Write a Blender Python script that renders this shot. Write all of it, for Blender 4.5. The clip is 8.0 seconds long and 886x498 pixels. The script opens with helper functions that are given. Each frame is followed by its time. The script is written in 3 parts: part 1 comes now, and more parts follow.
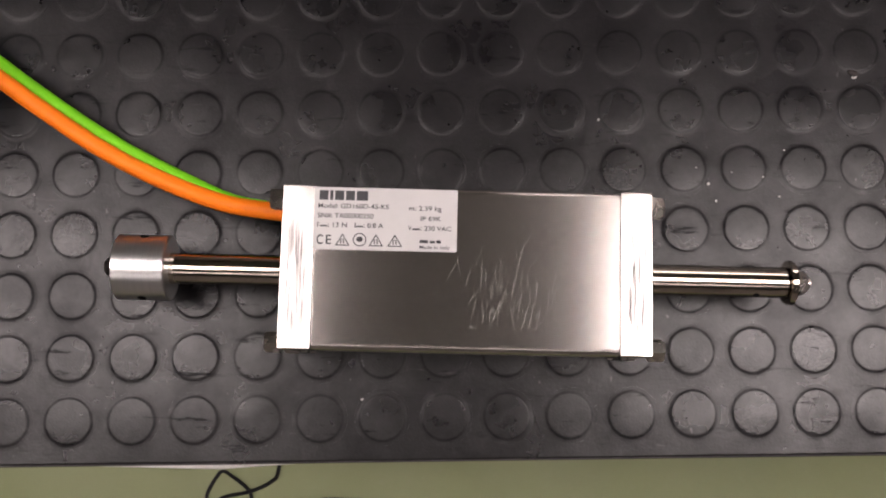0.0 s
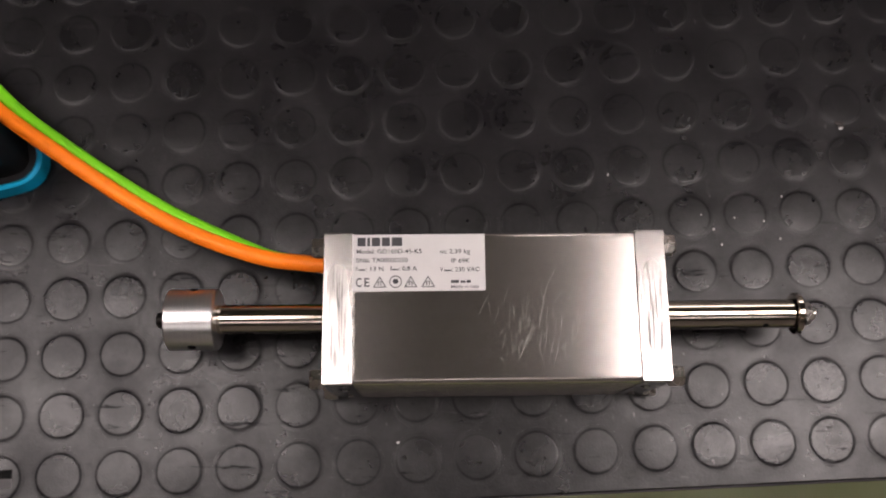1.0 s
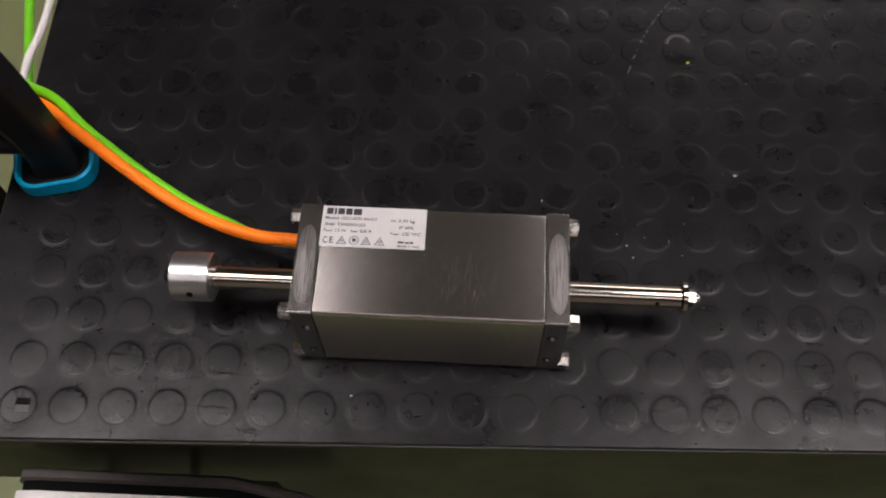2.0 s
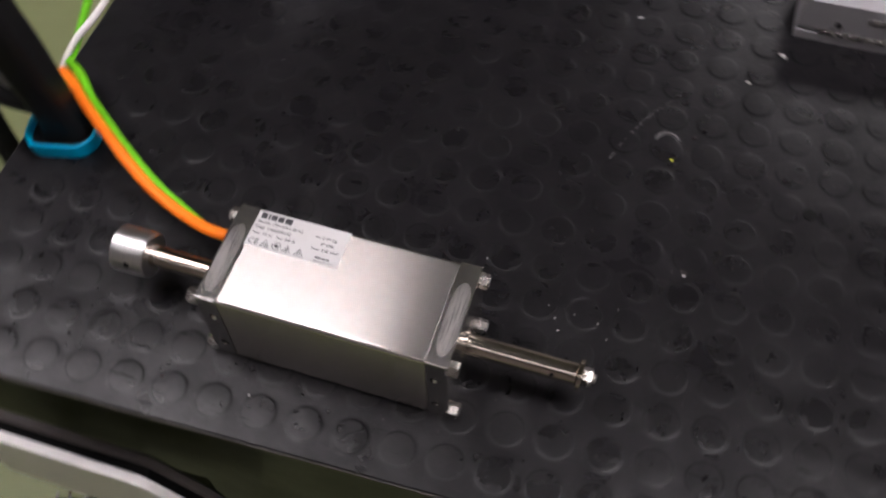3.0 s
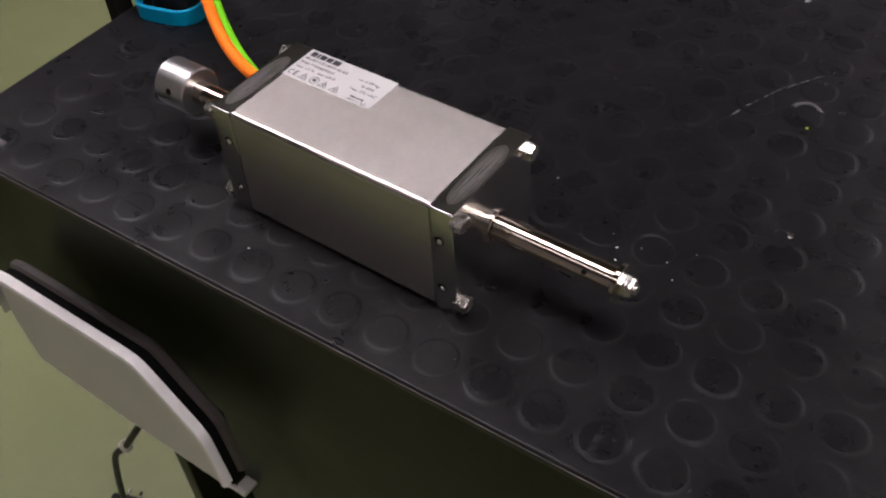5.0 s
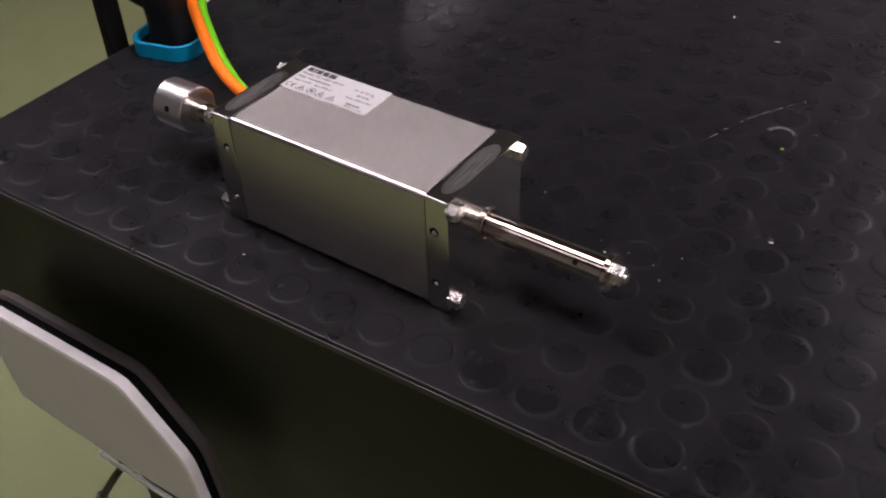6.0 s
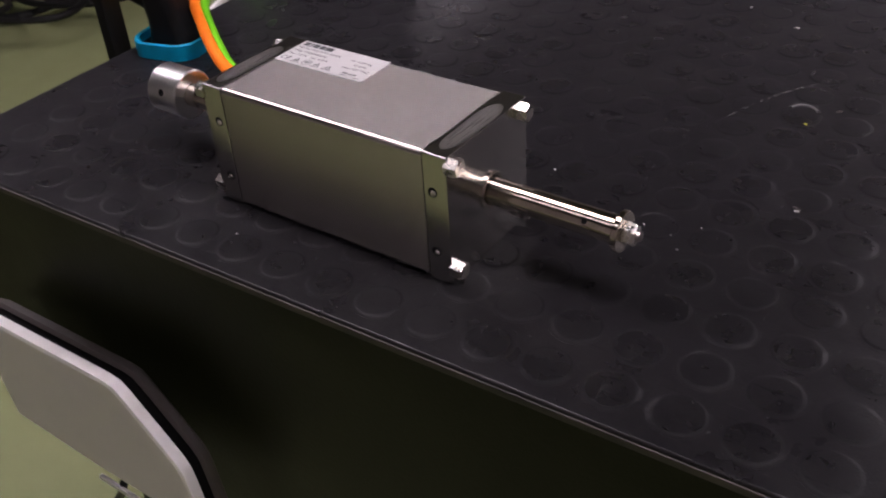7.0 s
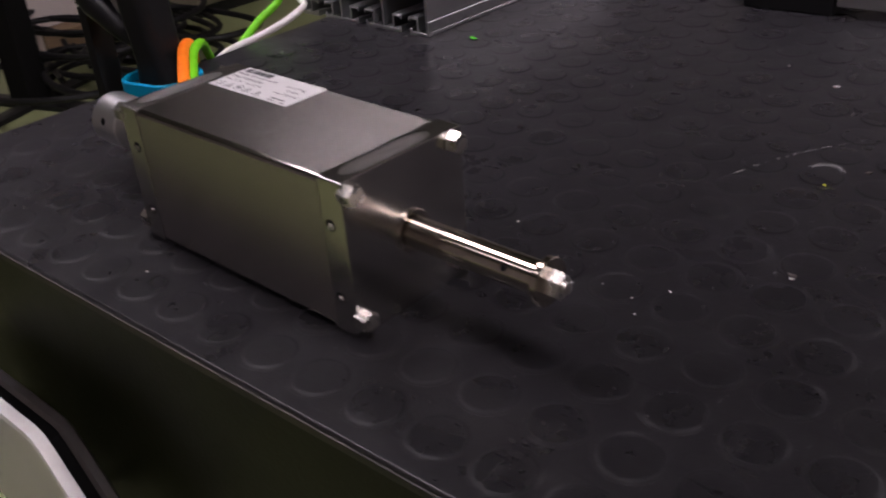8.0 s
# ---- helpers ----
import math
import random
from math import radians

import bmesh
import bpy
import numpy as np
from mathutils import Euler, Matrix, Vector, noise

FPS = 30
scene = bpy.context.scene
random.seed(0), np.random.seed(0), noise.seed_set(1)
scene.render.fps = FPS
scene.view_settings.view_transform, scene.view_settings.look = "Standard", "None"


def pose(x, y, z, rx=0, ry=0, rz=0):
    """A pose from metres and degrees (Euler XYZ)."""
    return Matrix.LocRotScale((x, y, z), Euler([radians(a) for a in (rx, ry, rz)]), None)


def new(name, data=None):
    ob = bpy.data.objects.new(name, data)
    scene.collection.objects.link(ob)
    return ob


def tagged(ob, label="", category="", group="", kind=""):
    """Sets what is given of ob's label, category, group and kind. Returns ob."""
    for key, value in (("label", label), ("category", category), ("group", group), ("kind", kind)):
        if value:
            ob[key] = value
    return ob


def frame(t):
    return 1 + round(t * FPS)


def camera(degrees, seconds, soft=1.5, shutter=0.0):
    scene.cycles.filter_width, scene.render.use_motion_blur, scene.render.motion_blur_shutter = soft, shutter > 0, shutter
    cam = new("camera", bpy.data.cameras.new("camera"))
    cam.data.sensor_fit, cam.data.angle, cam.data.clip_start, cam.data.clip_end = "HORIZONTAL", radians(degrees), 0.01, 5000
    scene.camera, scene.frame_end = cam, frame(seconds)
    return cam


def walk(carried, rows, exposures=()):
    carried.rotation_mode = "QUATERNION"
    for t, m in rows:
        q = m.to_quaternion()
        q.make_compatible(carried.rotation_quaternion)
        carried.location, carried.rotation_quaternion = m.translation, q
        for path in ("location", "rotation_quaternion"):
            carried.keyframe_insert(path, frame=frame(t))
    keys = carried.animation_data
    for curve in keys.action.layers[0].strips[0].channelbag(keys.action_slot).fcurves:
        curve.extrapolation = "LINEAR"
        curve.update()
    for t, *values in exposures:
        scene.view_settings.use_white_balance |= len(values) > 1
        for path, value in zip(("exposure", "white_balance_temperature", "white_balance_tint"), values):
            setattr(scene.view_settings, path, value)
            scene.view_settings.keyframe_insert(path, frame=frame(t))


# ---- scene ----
cam = camera(49.71, 8.0, 2.0, 0.5)
PATH = [
    (0.0, -0.0150, -0.0384, 1.3748, 6.654, -0.825, 1.312),
    (0.5, -0.0157, -0.0400, 1.3774, 7.213, -0.712, 1.262),
    (1.0, -0.0280, -0.0750, 1.4022, 13.345, -0.395, -0.673),
    (1.5, -0.0101, -0.1628, 1.4303, 21.193, 0.143, 2.232),
    (1.7, 0.0064, -0.2020, 1.4493, 24.253, 0.177, 2.702),
    (2.8, 0.1122, -0.2661, 1.4700, 30.995, 2.449, 9.476),
    (3.0, 0.1555, -0.2522, 1.4615, 32.346, 1.006, 17.918),
    (3.5, 0.2156, -0.2329, 1.4210, 33.347, 3.207, 29.015),
    (4.0, 0.2221, -0.2254, 1.3474, 34.680, 2.158, 33.009),
    (4.2, 0.2296, -0.2392, 1.3166, 36.525, 2.330, 34.712),
    (5.3, 0.2776, -0.3117, 1.2766, 46.188, 2.094, 34.565),
    (5.5, 0.2781, -0.3273, 1.2707, 47.525, 1.965, 33.653),
    (6.0, 0.2872, -0.3342, 1.2492, 50.084, 1.360, 34.144),
    (6.5, 0.2991, -0.3338, 1.2198, 52.332, 1.939, 34.197),
    (7.0, 0.3004, -0.3337, 1.1900, 54.179, 3.064, 34.928),
    (7.5, 0.3068, -0.3036, 1.1654, 58.172, 3.324, 37.187),
    (8.0, 0.3384, -0.2458, 1.1273, 60.497, 3.944, 42.212),
]
walk(cam, [(t, pose(x, y, z, rx, ry, rz)) for t, x, y, z, rx, ry, rz in PATH],
     [(0.0, -0.42, 6550, 10), (0.6, -0.42, 6550, 10), (1.5, -0.47, 6450, 7), (3.0, -0.20, 6050, 8), (5.5, -0.20, 6100, 13), (6.5, -0.18, 6050, 17), (8.0, -0.20, 6050, 16)])
LAMP = 7.0
# ceiling lights: x, y, length along y, width along x, share of full brightness
LIGHTS = [(-1.20, 0.10, 0.58, 1.68, 2.35), (1.06, 0.06, 0.58, 1.28, 3.2), (1.1, 3.25, 1.2, 1.6, 1.1), (-0.3, -1.3, 0.25, 2.6, 0.75)]
# ---------------------------------------------------------------- light
TOP = 0.900          # top of the studs
ROOM = (-4.6, 3.2, -3.0, 4.2, 2.9)
world = bpy.data.worlds.new("world")
scene.world = world
world.use_nodes = True
world.node_tree.nodes["Background"].inputs[0].default_value = (0.75, 0.85, 1.0, 1)
world.node_tree.nodes["Background"].inputs[1].default_value = 0.008


# ---------------------------------------------------------------- materials
class Mat:
    """A principled material with a few chained helpers."""

    def __init__(self, name, color, rough=0.5, metal=0.0, spec=0.5):
        self.m = bpy.data.materials.new(name)
        self.m.use_nodes = True
        self.t = self.m.node_tree
        self.n, self.l = self.t.nodes, self.t.links
        self.p = self.n["Principled BSDF"]
        self.color, self.rough = color, rough
        self.p.inputs["Base Color"].default_value = (*color, 1)
        self.p.inputs["Roughness"].default_value = rough
        self.p.inputs["Metallic"].default_value = metal
        self.p.inputs["Specular IOR Level"].default_value = spec
        self.normal = None
        self.base = None
        self.rg = None

    def coords(self, stretch=(1, 1, 1), kind="Object", turn=0.0):
        c = self.n.new("ShaderNodeTexCoord")
        mp = self.n.new("ShaderNodeMapping")
        mp.inputs["Scale"].default_value = stretch
        mp.inputs["Rotation"].default_value = (0, 0, turn)
        self.l.new(c.outputs[kind], mp.inputs["Vector"])
        return mp.outputs["Vector"]

    def noise(self, scale, detail=4.0, rough=0.55, stretch=(1, 1, 1), lo=0.35, hi=0.65, turn=0.0):
        n = self.n.new("ShaderNodeTexNoise")
        n.inputs["Scale"].default_value = scale
        n.inputs["Detail"].default_value = detail
        n.inputs["Roughness"].default_value = rough
        self.l.new(self.coords(stretch, turn=turn), n.inputs["Vector"])
        r = self.n.new("ShaderNodeMapRange")
        r.inputs["From Min"].default_value, r.inputs["From Max"].default_value = lo, hi
        self.l.new(n.outputs["Fac"], r.inputs["Value"])
        return r.outputs["Result"]

    def tint(self, fac, color, amount=1.0):
        mx = self.n.new("ShaderNodeMix")
        mx.data_type = "RGBA"
        if self.base is None:
            mx.inputs["A"].default_value = (*self.color, 1)
        else:
            self.l.new(self.base, mx.inputs["A"])
        mx.inputs["B"].default_value = (*color, 1)
        f = self.n.new("ShaderNodeMath")
        f.operation = "MULTIPLY"
        f.inputs[1].default_value = amount
        self.l.new(fac, f.inputs[0])
        self.l.new(f.outputs[0], mx.inputs["Factor"])
        self.base = mx.outputs["Result"]
        self.l.new(self.base, self.p.inputs["Base Color"])
        return self

    def gloss(self, fac, amount):
        f = self.n.new("ShaderNodeMath")
        f.operation = "MULTIPLY_ADD"
        f.inputs[1].default_value = amount
        if self.rg is None:
            f.inputs[2].default_value = self.rough
        else:
            self.l.new(self.rg, f.inputs[2])
        self.l.new(fac, f.inputs[0])
        self.rg = f.outputs[0]
        self.l.new(self.rg, self.p.inputs["Roughness"])
        return self

    def bump(self, fac, strength, distance):
        b = self.n.new("ShaderNodeBump")
        b.inputs["Strength"].default_value = strength
        b.inputs["Distance"].default_value = distance
        self.l.new(fac, b.inputs["Height"])
        if self.normal is not None:
            self.l.new(self.normal, b.inputs["Normal"])
        self.normal = b.outputs["Normal"]
        self.l.new(self.normal, self.p.inputs["Normal"])
        return self

    def vary(self, low, high):
        """Lightness differs from piece to piece."""
        o = self.n.new("ShaderNodeObjectInfo")
        r = self.n.new("ShaderNodeMapRange")
        r.inputs["To Min"].default_value, r.inputs["To Max"].default_value = low, high
        self.l.new(o.outputs["Random"], r.inputs["Value"])
        h = self.n.new("ShaderNodeHueSaturation")
        self.l.new(r.outputs["Result"], h.inputs["Value"])
        if self.base is None:
            h.inputs["Color"].default_value = (*self.color, 1)
        else:
            self.l.new(self.base, h.inputs["Color"])
        self.base = h.outputs["Color"]
        self.l.new(self.base, self.p.inputs["Base Color"])
        return self


def rubber(name, color, rough, spec, streaks=0.35, least=0.62, rubbed=0.0):
    """Black rubber with scuffs that take the shine off."""
    k = Mat(name, color, rough, 0.0, 0.1)
    g = k.n.new("ShaderNodeNewGeometry")

    def around(scale, detail, lo, hi, stretch=(1, 1, 1), turn=0.0, to=(0.0, 1.0), rough=0.6):
        mp = k.n.new("ShaderNodeMapping")
        mp.inputs["Scale"].default_value = stretch
        mp.inputs["Rotation"].default_value = (0, 0, turn)
        k.l.new(g.outputs["Position"], mp.inputs["Vector"])
        n = k.n.new("ShaderNodeTexNoise")
        n.inputs["Scale"].default_value, n.inputs["Detail"].default_value = scale, detail
        n.inputs["Roughness"].default_value = rough
        k.l.new(mp.outputs["Vector"], n.inputs["Vector"])
        r = k.n.new("ShaderNodeMapRange")
        r.inputs["From Min"].default_value, r.inputs["From Max"].default_value = lo, hi
        r.inputs["To Min"].default_value, r.inputs["To Max"].default_value = to
        k.l.new(n.outputs["Fac"], r.inputs["Value"])
        return r.outputs["Result"]

    def times(p, q):
        m = k.n.new("ShaderNodeMath")
        m.operation = "MULTIPLY"
        k.l.new(p, m.inputs[0])
        k.l.new(q, m.inputs[1])
        return m.outputs[0]

    # ground-in dust, rubbed patches and hair-fine scuffs in two directions
    k.tint(around(11, 6, 0.42, 0.72, rough=0.65), tuple(c * 1.9 for c in color), 0.7)
    k.tint(around(55, 6, 0.62, 0.78, (1, 0.3, 1), 0.5, rough=0.7), (0.055, 0.053, 0.055), 0.30)
    k.tint(around(130, 5, 0.66, 0.74, (0.16, 1, 1), 0.9, rough=0.7), (0.075, 0.072, 0.075), 0.5)
    k.tint(around(240, 4, 0.70, 0.76, (1, 0.5, 1), 0.2, rough=0.6), (0.10, 0.097, 0.10), 0.6)
    if rubbed:
        k.tint(around(48, 4, 0.58, 0.72, rough=0.6), (0.060, 0.058, 0.060), rubbed)
    k.bump(k.noise(900, 2, 0.5, lo=0.2, hi=0.8), 0.14, 0.0004)
    k.bump(around(70, 5, 0.3, 0.7), 0.12, 0.0005)
    shine = around(26, 6, 0.35, 0.68, to=(least * spec, 1.2 * spec), rough=0.7)
    shine = times(shine, around(170, 5, 0.60, 0.66, (0.16, 1, 1), 0.25, to=(1.0, 1.0 - streaks), rough=0.75))
    k.l.new(shine, k.p.inputs["Specular IOR Level"])
    k.gloss(around(35, 5, 0.35, 0.65), 0.10)
    k.p.inputs["Sheen Weight"].default_value = 0.21      # a film of dust
    k.p.inputs["Sheen Roughness"].default_value = 0.40
    k.p.inputs["Sheen Tint"].default_value = (0.92, 0.88, 1.0, 1)
    return k


M = {}
M["rubber"] = rubber("black_rubber", (0.0046, 0.0042, 0.0050), 0.265, 0.34).m
M["stud"] = rubber("stud_rubber", (0.0038, 0.0035, 0.0042), 0.245, 0.37, 0.8).m
M["lip"] = rubber("worn_lip_rubber", (0.0036, 0.0033, 0.0040), 0.36, 0.28, 0.5, 0.3, 0.22).m
M["dusty"] = rubber("dusty_rubber", (0.0056, 0.0052, 0.0060), 0.29, 0.33, 0.4, 0.5, 0.3).m
k = Mat("rubbed_edge", (0.050, 0.041, 0.038), 0.6)
k.tint(k.noise(60, 5, 0.7, (0.3, 1, 1), 0.4, 0.65), (0.012, 0.011, 0.012), 0.9)
M["rubbed"] = k.m


def along_x(k, amount, turn=0.0):
    """Grain of the metal, along the motor or across it."""
    k.p.inputs["Anisotropic"].default_value = amount
    k.p.inputs["Anisotropic Rotation"].default_value = turn
    tg = k.n.new("ShaderNodeTangent")
    tg.direction_type, tg.axis = "RADIAL", "X"
    k.l.new(tg.outputs[0], k.p.inputs["Tangent"])


k = Mat("brushed_steel", (0.63, 0.595, 0.57), 0.245, 1.0)
fine = k.noise(1500, 3, 0.7, (0.010, 1, 1), 0.25, 0.75)
k.bump(fine, 0.010, 0.0002)
k.gloss(k.noise(14, 2, 0.5, (0.3, 1, 1), 0.3, 0.7), 0.03)
k.tint(fine, (0.42, 0.395, 0.37), 0.6)
k.tint(k.noise(14, 2, 0.5, lo=0.3, hi=0.8), (0.47, 0.43, 0.40), 0.5)
along_x(k, 0.96)
g = k.n.new("ShaderNodeNewGeometry")
cut = k.n.new("ShaderNodeSeparateXYZ")
k.l.new(g.outputs["Normal"], cut.inputs[0])
lean = k.n.new("ShaderNodeMath")
lean.operation = "MULTIPLY"
k.l.new(cut.outputs["Y"], lean.inputs[0])
k.l.new(cut.outputs["Z"], lean.inputs[1])
side = k.n.new("ShaderNodeMath")
side.operation = "ABSOLUTE"
k.l.new(lean.outputs[0], side.inputs[0])
near = k.n.new("ShaderNodeMapRange")
near.inputs["From Min"].default_value, near.inputs["From Max"].default_value = 0.05, 0.30
k.l.new(side.outputs[0], near.inputs["Value"])
k.gloss(near.outputs["Result"], -0.12)                # edges rubbed smooth
M["steel"] = k.m

k = Mat("ground_steel_cap", (0.55, 0.53, 0.51), 0.22, 1.0)
k.gloss(k.noise(60, 4, 0.6, (1, 0.2, 1)), 0.04)
c = k.n.new("ShaderNodeTexCoord")
xyz = k.n.new("ShaderNodeSeparateXYZ")
k.l.new(c.outputs["Object"], xyz.inputs[0])


def reckon(op, a, b):
    m = k.n.new("ShaderNodeMath")
    m.operation = op
    for i, q in enumerate((a, b)):
        if isinstance(q, (int, float)):
            m.inputs[i].default_value = q
        else:
            k.l.new(q, m.inputs[i])
    return m.outputs[0]


# an oval filed patch in the middle of each cap
px_ = reckon("DIVIDE", reckon("SUBTRACT", reckon("ABSOLUTE", xyz.outputs["X"], 0), 0.0724), 0.0052)
py_ = reckon("DIVIDE", reckon("ADD", xyz.outputs["Y"], 0.004), 0.0245)
rr = reckon("ADD", reckon("POWER", px_, 2), reckon("POWER", py_, 4))
mr = k.n.new("ShaderNodeMapRange")
mr.inputs["From Min"].default_value, mr.inputs["From Max"].default_value = 1.35, 0.25
k.l.new(rr, mr.inputs["Value"])
filed = mr.outputs["Result"]
k.gloss(filed, 0.15)
k.tint(filed, (0.60, 0.58, 0.56), 0.4)
marks = k.noise(1500, 4, 0.7, (1, 0.03, 1), 0.50, 0.60, 0.10)
k.tint(reckon("MULTIPLY", filed, marks), (0.11, 0.105, 0.10), 0.85)
k.bump(reckon("MULTIPLY", filed, marks), 0.8, 0.00025)
k.tint(k.noise(35, 5, 0.65, (1, 0.4, 1), 0.45, 0.8), (0.40, 0.385, 0.37), 0.4)
along_x(k, 0.5, 0.25)
M["cap"] = k.m

k = Mat("polished_steel", (0.53, 0.475, 0.41), 0.11, 1.0)
k.gloss(k.noise(30, 3, 0.5, (1, 0.3, 0.3)), 0.04)
M["shaft"] = k.m
k = Mat("turned_aluminium", (0.80, 0.79, 0.79), 0.27, 1.0)
k.gloss(k.noise(40, 3, 0.6, (1, 0.4, 0.4)), 0.06)
k.tint(k.noise(900, 2, 0.6, (1, 0.03, 0.03), 0.3, 0.7), (0.66, 0.66, 0.67), 0.35)
M["collar"] = k.m
k = Mat("scratched_steel", (0.52, 0.49, 0.46), 0.36, 1.0)
k.tint(k.noise(500, 3, 0.6), (0.30, 0.28, 0.26), 0.8)
M["scratch"] = k.m
k = Mat("zinc_steel", (0.62, 0.59, 0.55), 0.24, 1.0)
k.gloss(k.noise(120, 3, 0.6), 0.06)
M["bolt"] = k.m
k = Mat("blackened_steel", (0.16, 0.15, 0.145), 0.30, 1.0)
k.tint(k.noise(300, 3), (0.10, 0.095, 0.09), 0.7)
M["blackened"] = k.m
k = Mat("extruded_aluminium", (0.52, 0.52, 0.53), 0.32, 1.0)
k.bump(k.noise(300, 3, 0.6, (1, 0.02, 1), 0.2, 0.8), 0.2, 0.0003)
k.gloss(k.noise(30, 4, 0.6), 0.12)
M["extrusion"] = k.m
k = Mat("blasted_aluminium", (0.34, 0.33, 0.34), 0.55, 0.35)
k.tint(k.noise(25, 5, 0.6), (0.27, 0.26, 0.27), 0.6)
k.bump(k.noise(900, 2, 0.5, lo=0.2, hi=0.8), 0.12, 0.0003)
M["blasted"] = k.m
k = Mat("label_film", (0.56, 0.55, 0.545), 0.28)
k.tint(k.noise(60, 4, 0.6, lo=0.45, hi=0.8), (0.47, 0.46, 0.455), 0.5)
M["label"] = k.m
M["ink"] = Mat("printed_ink", (0.025, 0.025, 0.03), 0.4).m
M["void"] = Mat("dark_hollow", (0.004, 0.004, 0.004), 0.8, 0.0, 0.15).m


def jacket(name, color):
    k = Mat(name, color, 0.46, 0.0, 0.32)
    k.tint(k.noise(160, 4, 0.6, lo=0.5, hi=0.8), tuple(c * 0.8 for c in color), 0.6)
    k.bump(k.noise(700, 2, 0.5, lo=0.2, hi=0.8), 0.08, 0.0003)
    k.gloss(k.noise(90, 3), 0.12)
    return k.m


M["orange"] = jacket("orange_jacket", (1.0, 0.22, 0.008))
M["green"] = jacket("green_jacket", (0.17, 0.58, 0.006))
M["white"] = jacket("white_jacket", (0.72, 0.70, 0.66))
M["black"] = jacket("black_jacket", (0.005, 0.005, 0.0055))
M["blue"] = jacket("blue_rubber", (0.001, 0.34, 0.58))
k = Mat("black_moulded_plastic", (0.007, 0.007, 0.0075), 0.42, 0.0, 0.3)
k.bump(k.noise(1200, 2, 0.5, lo=0.2, hi=0.8), 0.25, 0.0003)
k.tint(k.noise(40, 5, 0.65, lo=0.5, hi=0.8), (0.014, 0.014, 0.0145), 0.6)
M["plastic"] = k.m
k = Mat("grey_plastic", (0.30, 0.30, 0.30), 0.35)
k.tint(k.noise(30, 4), (0.22, 0.22, 0.22), 0.5)
M["greyplastic"] = k.m
k = Mat("grey_painted_metal", (0.74, 0.70, 0.73), 0.40)
k.tint(k.noise(22, 5, 0.6, lo=0.4, hi=0.8), (0.68, 0.645, 0.67), 0.6)
k.bump(k.noise(900, 2, 0.5, lo=0.2, hi=0.8), 0.1, 0.0003)
M["panel"] = k.m
k = Mat("white_edge_profile", (0.84, 0.82, 0.80), 0.4)
k.tint(k.noise(50, 4), (0.66, 0.64, 0.62), 0.5)
M["edge"] = k.m
k = Mat("green_vinyl_floor", (0.285, 0.315, 0.150), 0.42)
k.tint(k.noise(3, 6, 0.65, lo=0.35, hi=0.7), (0.24, 0.27, 0.12), 0.8)
k.tint(k.noise(70, 3, 0.6, lo=0.6, hi=0.75), (0.28, 0.30, 0.16), 0.5)
k.bump(k.noise(200, 3, 0.5), 0.06, 0.0006)
k.gloss(k.noise(5, 4), 0.15)
M["floor"] = k.m
k = Mat("painted_wall", (0.40, 0.36, 0.36), 0.7)
k.tint(k.noise(2.5, 5), (0.34, 0.31, 0.305), 0.6)
k.bump(k.noise(160, 3), 0.15, 0.001)
M["wall"] = k.m
k = Mat("ceiling_board", (0.15, 0.145, 0.145), 0.8)
k.tint(k.noise(120, 3, lo=0.5, hi=0.7), (0.12, 0.115, 0.115), 0.5)
M["ceiling"] = k.m
k = Mat("bench_board", (0.16, 0.115, 0.075), 0.55)
k.tint(k.noise(60, 4, 0.6, (0.1, 1, 1)), (0.11, 0.08, 0.05), 0.7)
M["board"] = k.m
k = Mat("dark_frame_steel", (0.008, 0.0085, 0.008), 0.5, 0.0, 0.3)
k.tint(k.noise(40, 4), (0.014, 0.014, 0.0135), 0.6)
M["frame"] = k.m
k = Mat("dull_grey_rubber", (0.085, 0.074, 0.070), 0.6)
k.tint(k.noise(40, 4), (0.105, 0.092, 0.086), 0.6)
M["shell"] = k.m
# very dark olive: the shade under the bench is put into the colour
k = Mat("shaded_olive_steel", (0.0095, 0.011, 0.0040), 0.36, 0.0, 0.14)
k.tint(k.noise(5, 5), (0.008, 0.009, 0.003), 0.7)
k.gloss(k.noise(12, 4), 0.10)
k.bump(k.noise(400, 3), 0.1, 0.0005)
M["pedestal"] = k.m
k = Mat("cardboard", (0.36, 0.25, 0.15), 0.75)
k.tint(k.noise(9, 5), (0.29, 0.20, 0.12), 0.7)
k.bump(k.noise(300, 2, 0.5, (1, 0.1, 1)), 0.15, 0.0008)
M["carton"] = k.m
k = Mat("olive_cabinet", (0.21, 0.19, 0.13), 0.5)
k.tint(k.noise(6, 5), (0.165, 0.15, 0.10), 0.6)
M["cabinet"] = k.m
k = Mat("pale_box", (0.84, 0.76, 0.72), 0.6)
k.tint(k.noise(7, 5), (0.74, 0.66, 0.61), 0.6)
M["palebox"] = k.m
M["chip"] = Mat("white_swarf", (0.42, 0.41, 0.40), 0.4).m
M["chipmetal"] = Mat("bright_swarf", (0.85, 0.84, 0.82), 0.15, 1.0).m
M["chipgreen"] = Mat("green_scrap", (0.10, 0.60, 0.03), 0.4).m
M["chipyellow"] = Mat("yellow_scrap", (0.70, 0.72, 0.05), 0.4).m
M["chipbrown"] = Mat("brown_scrap", (0.014, 0.009, 0.008), 0.7).m
M["scuff"] = Mat("grey_scuff", (0.065, 0.063, 0.065), 0.7).m


def glowing(name, color, strength):
    k = Mat(name, color, 0.6)
    k.p.inputs["Emission Color"].default_value = (*color, 1)
    k.p.inputs["Emission Strength"].default_value = strength
    return k.m


def diffuser(gain):
    key = "diffuser_%d" % round(gain * 100)
    if key not in M:
        M[key] = glowing("lamp_diffuser", (1.0, 0.875, 0.865), LAMP * gain)
    return key


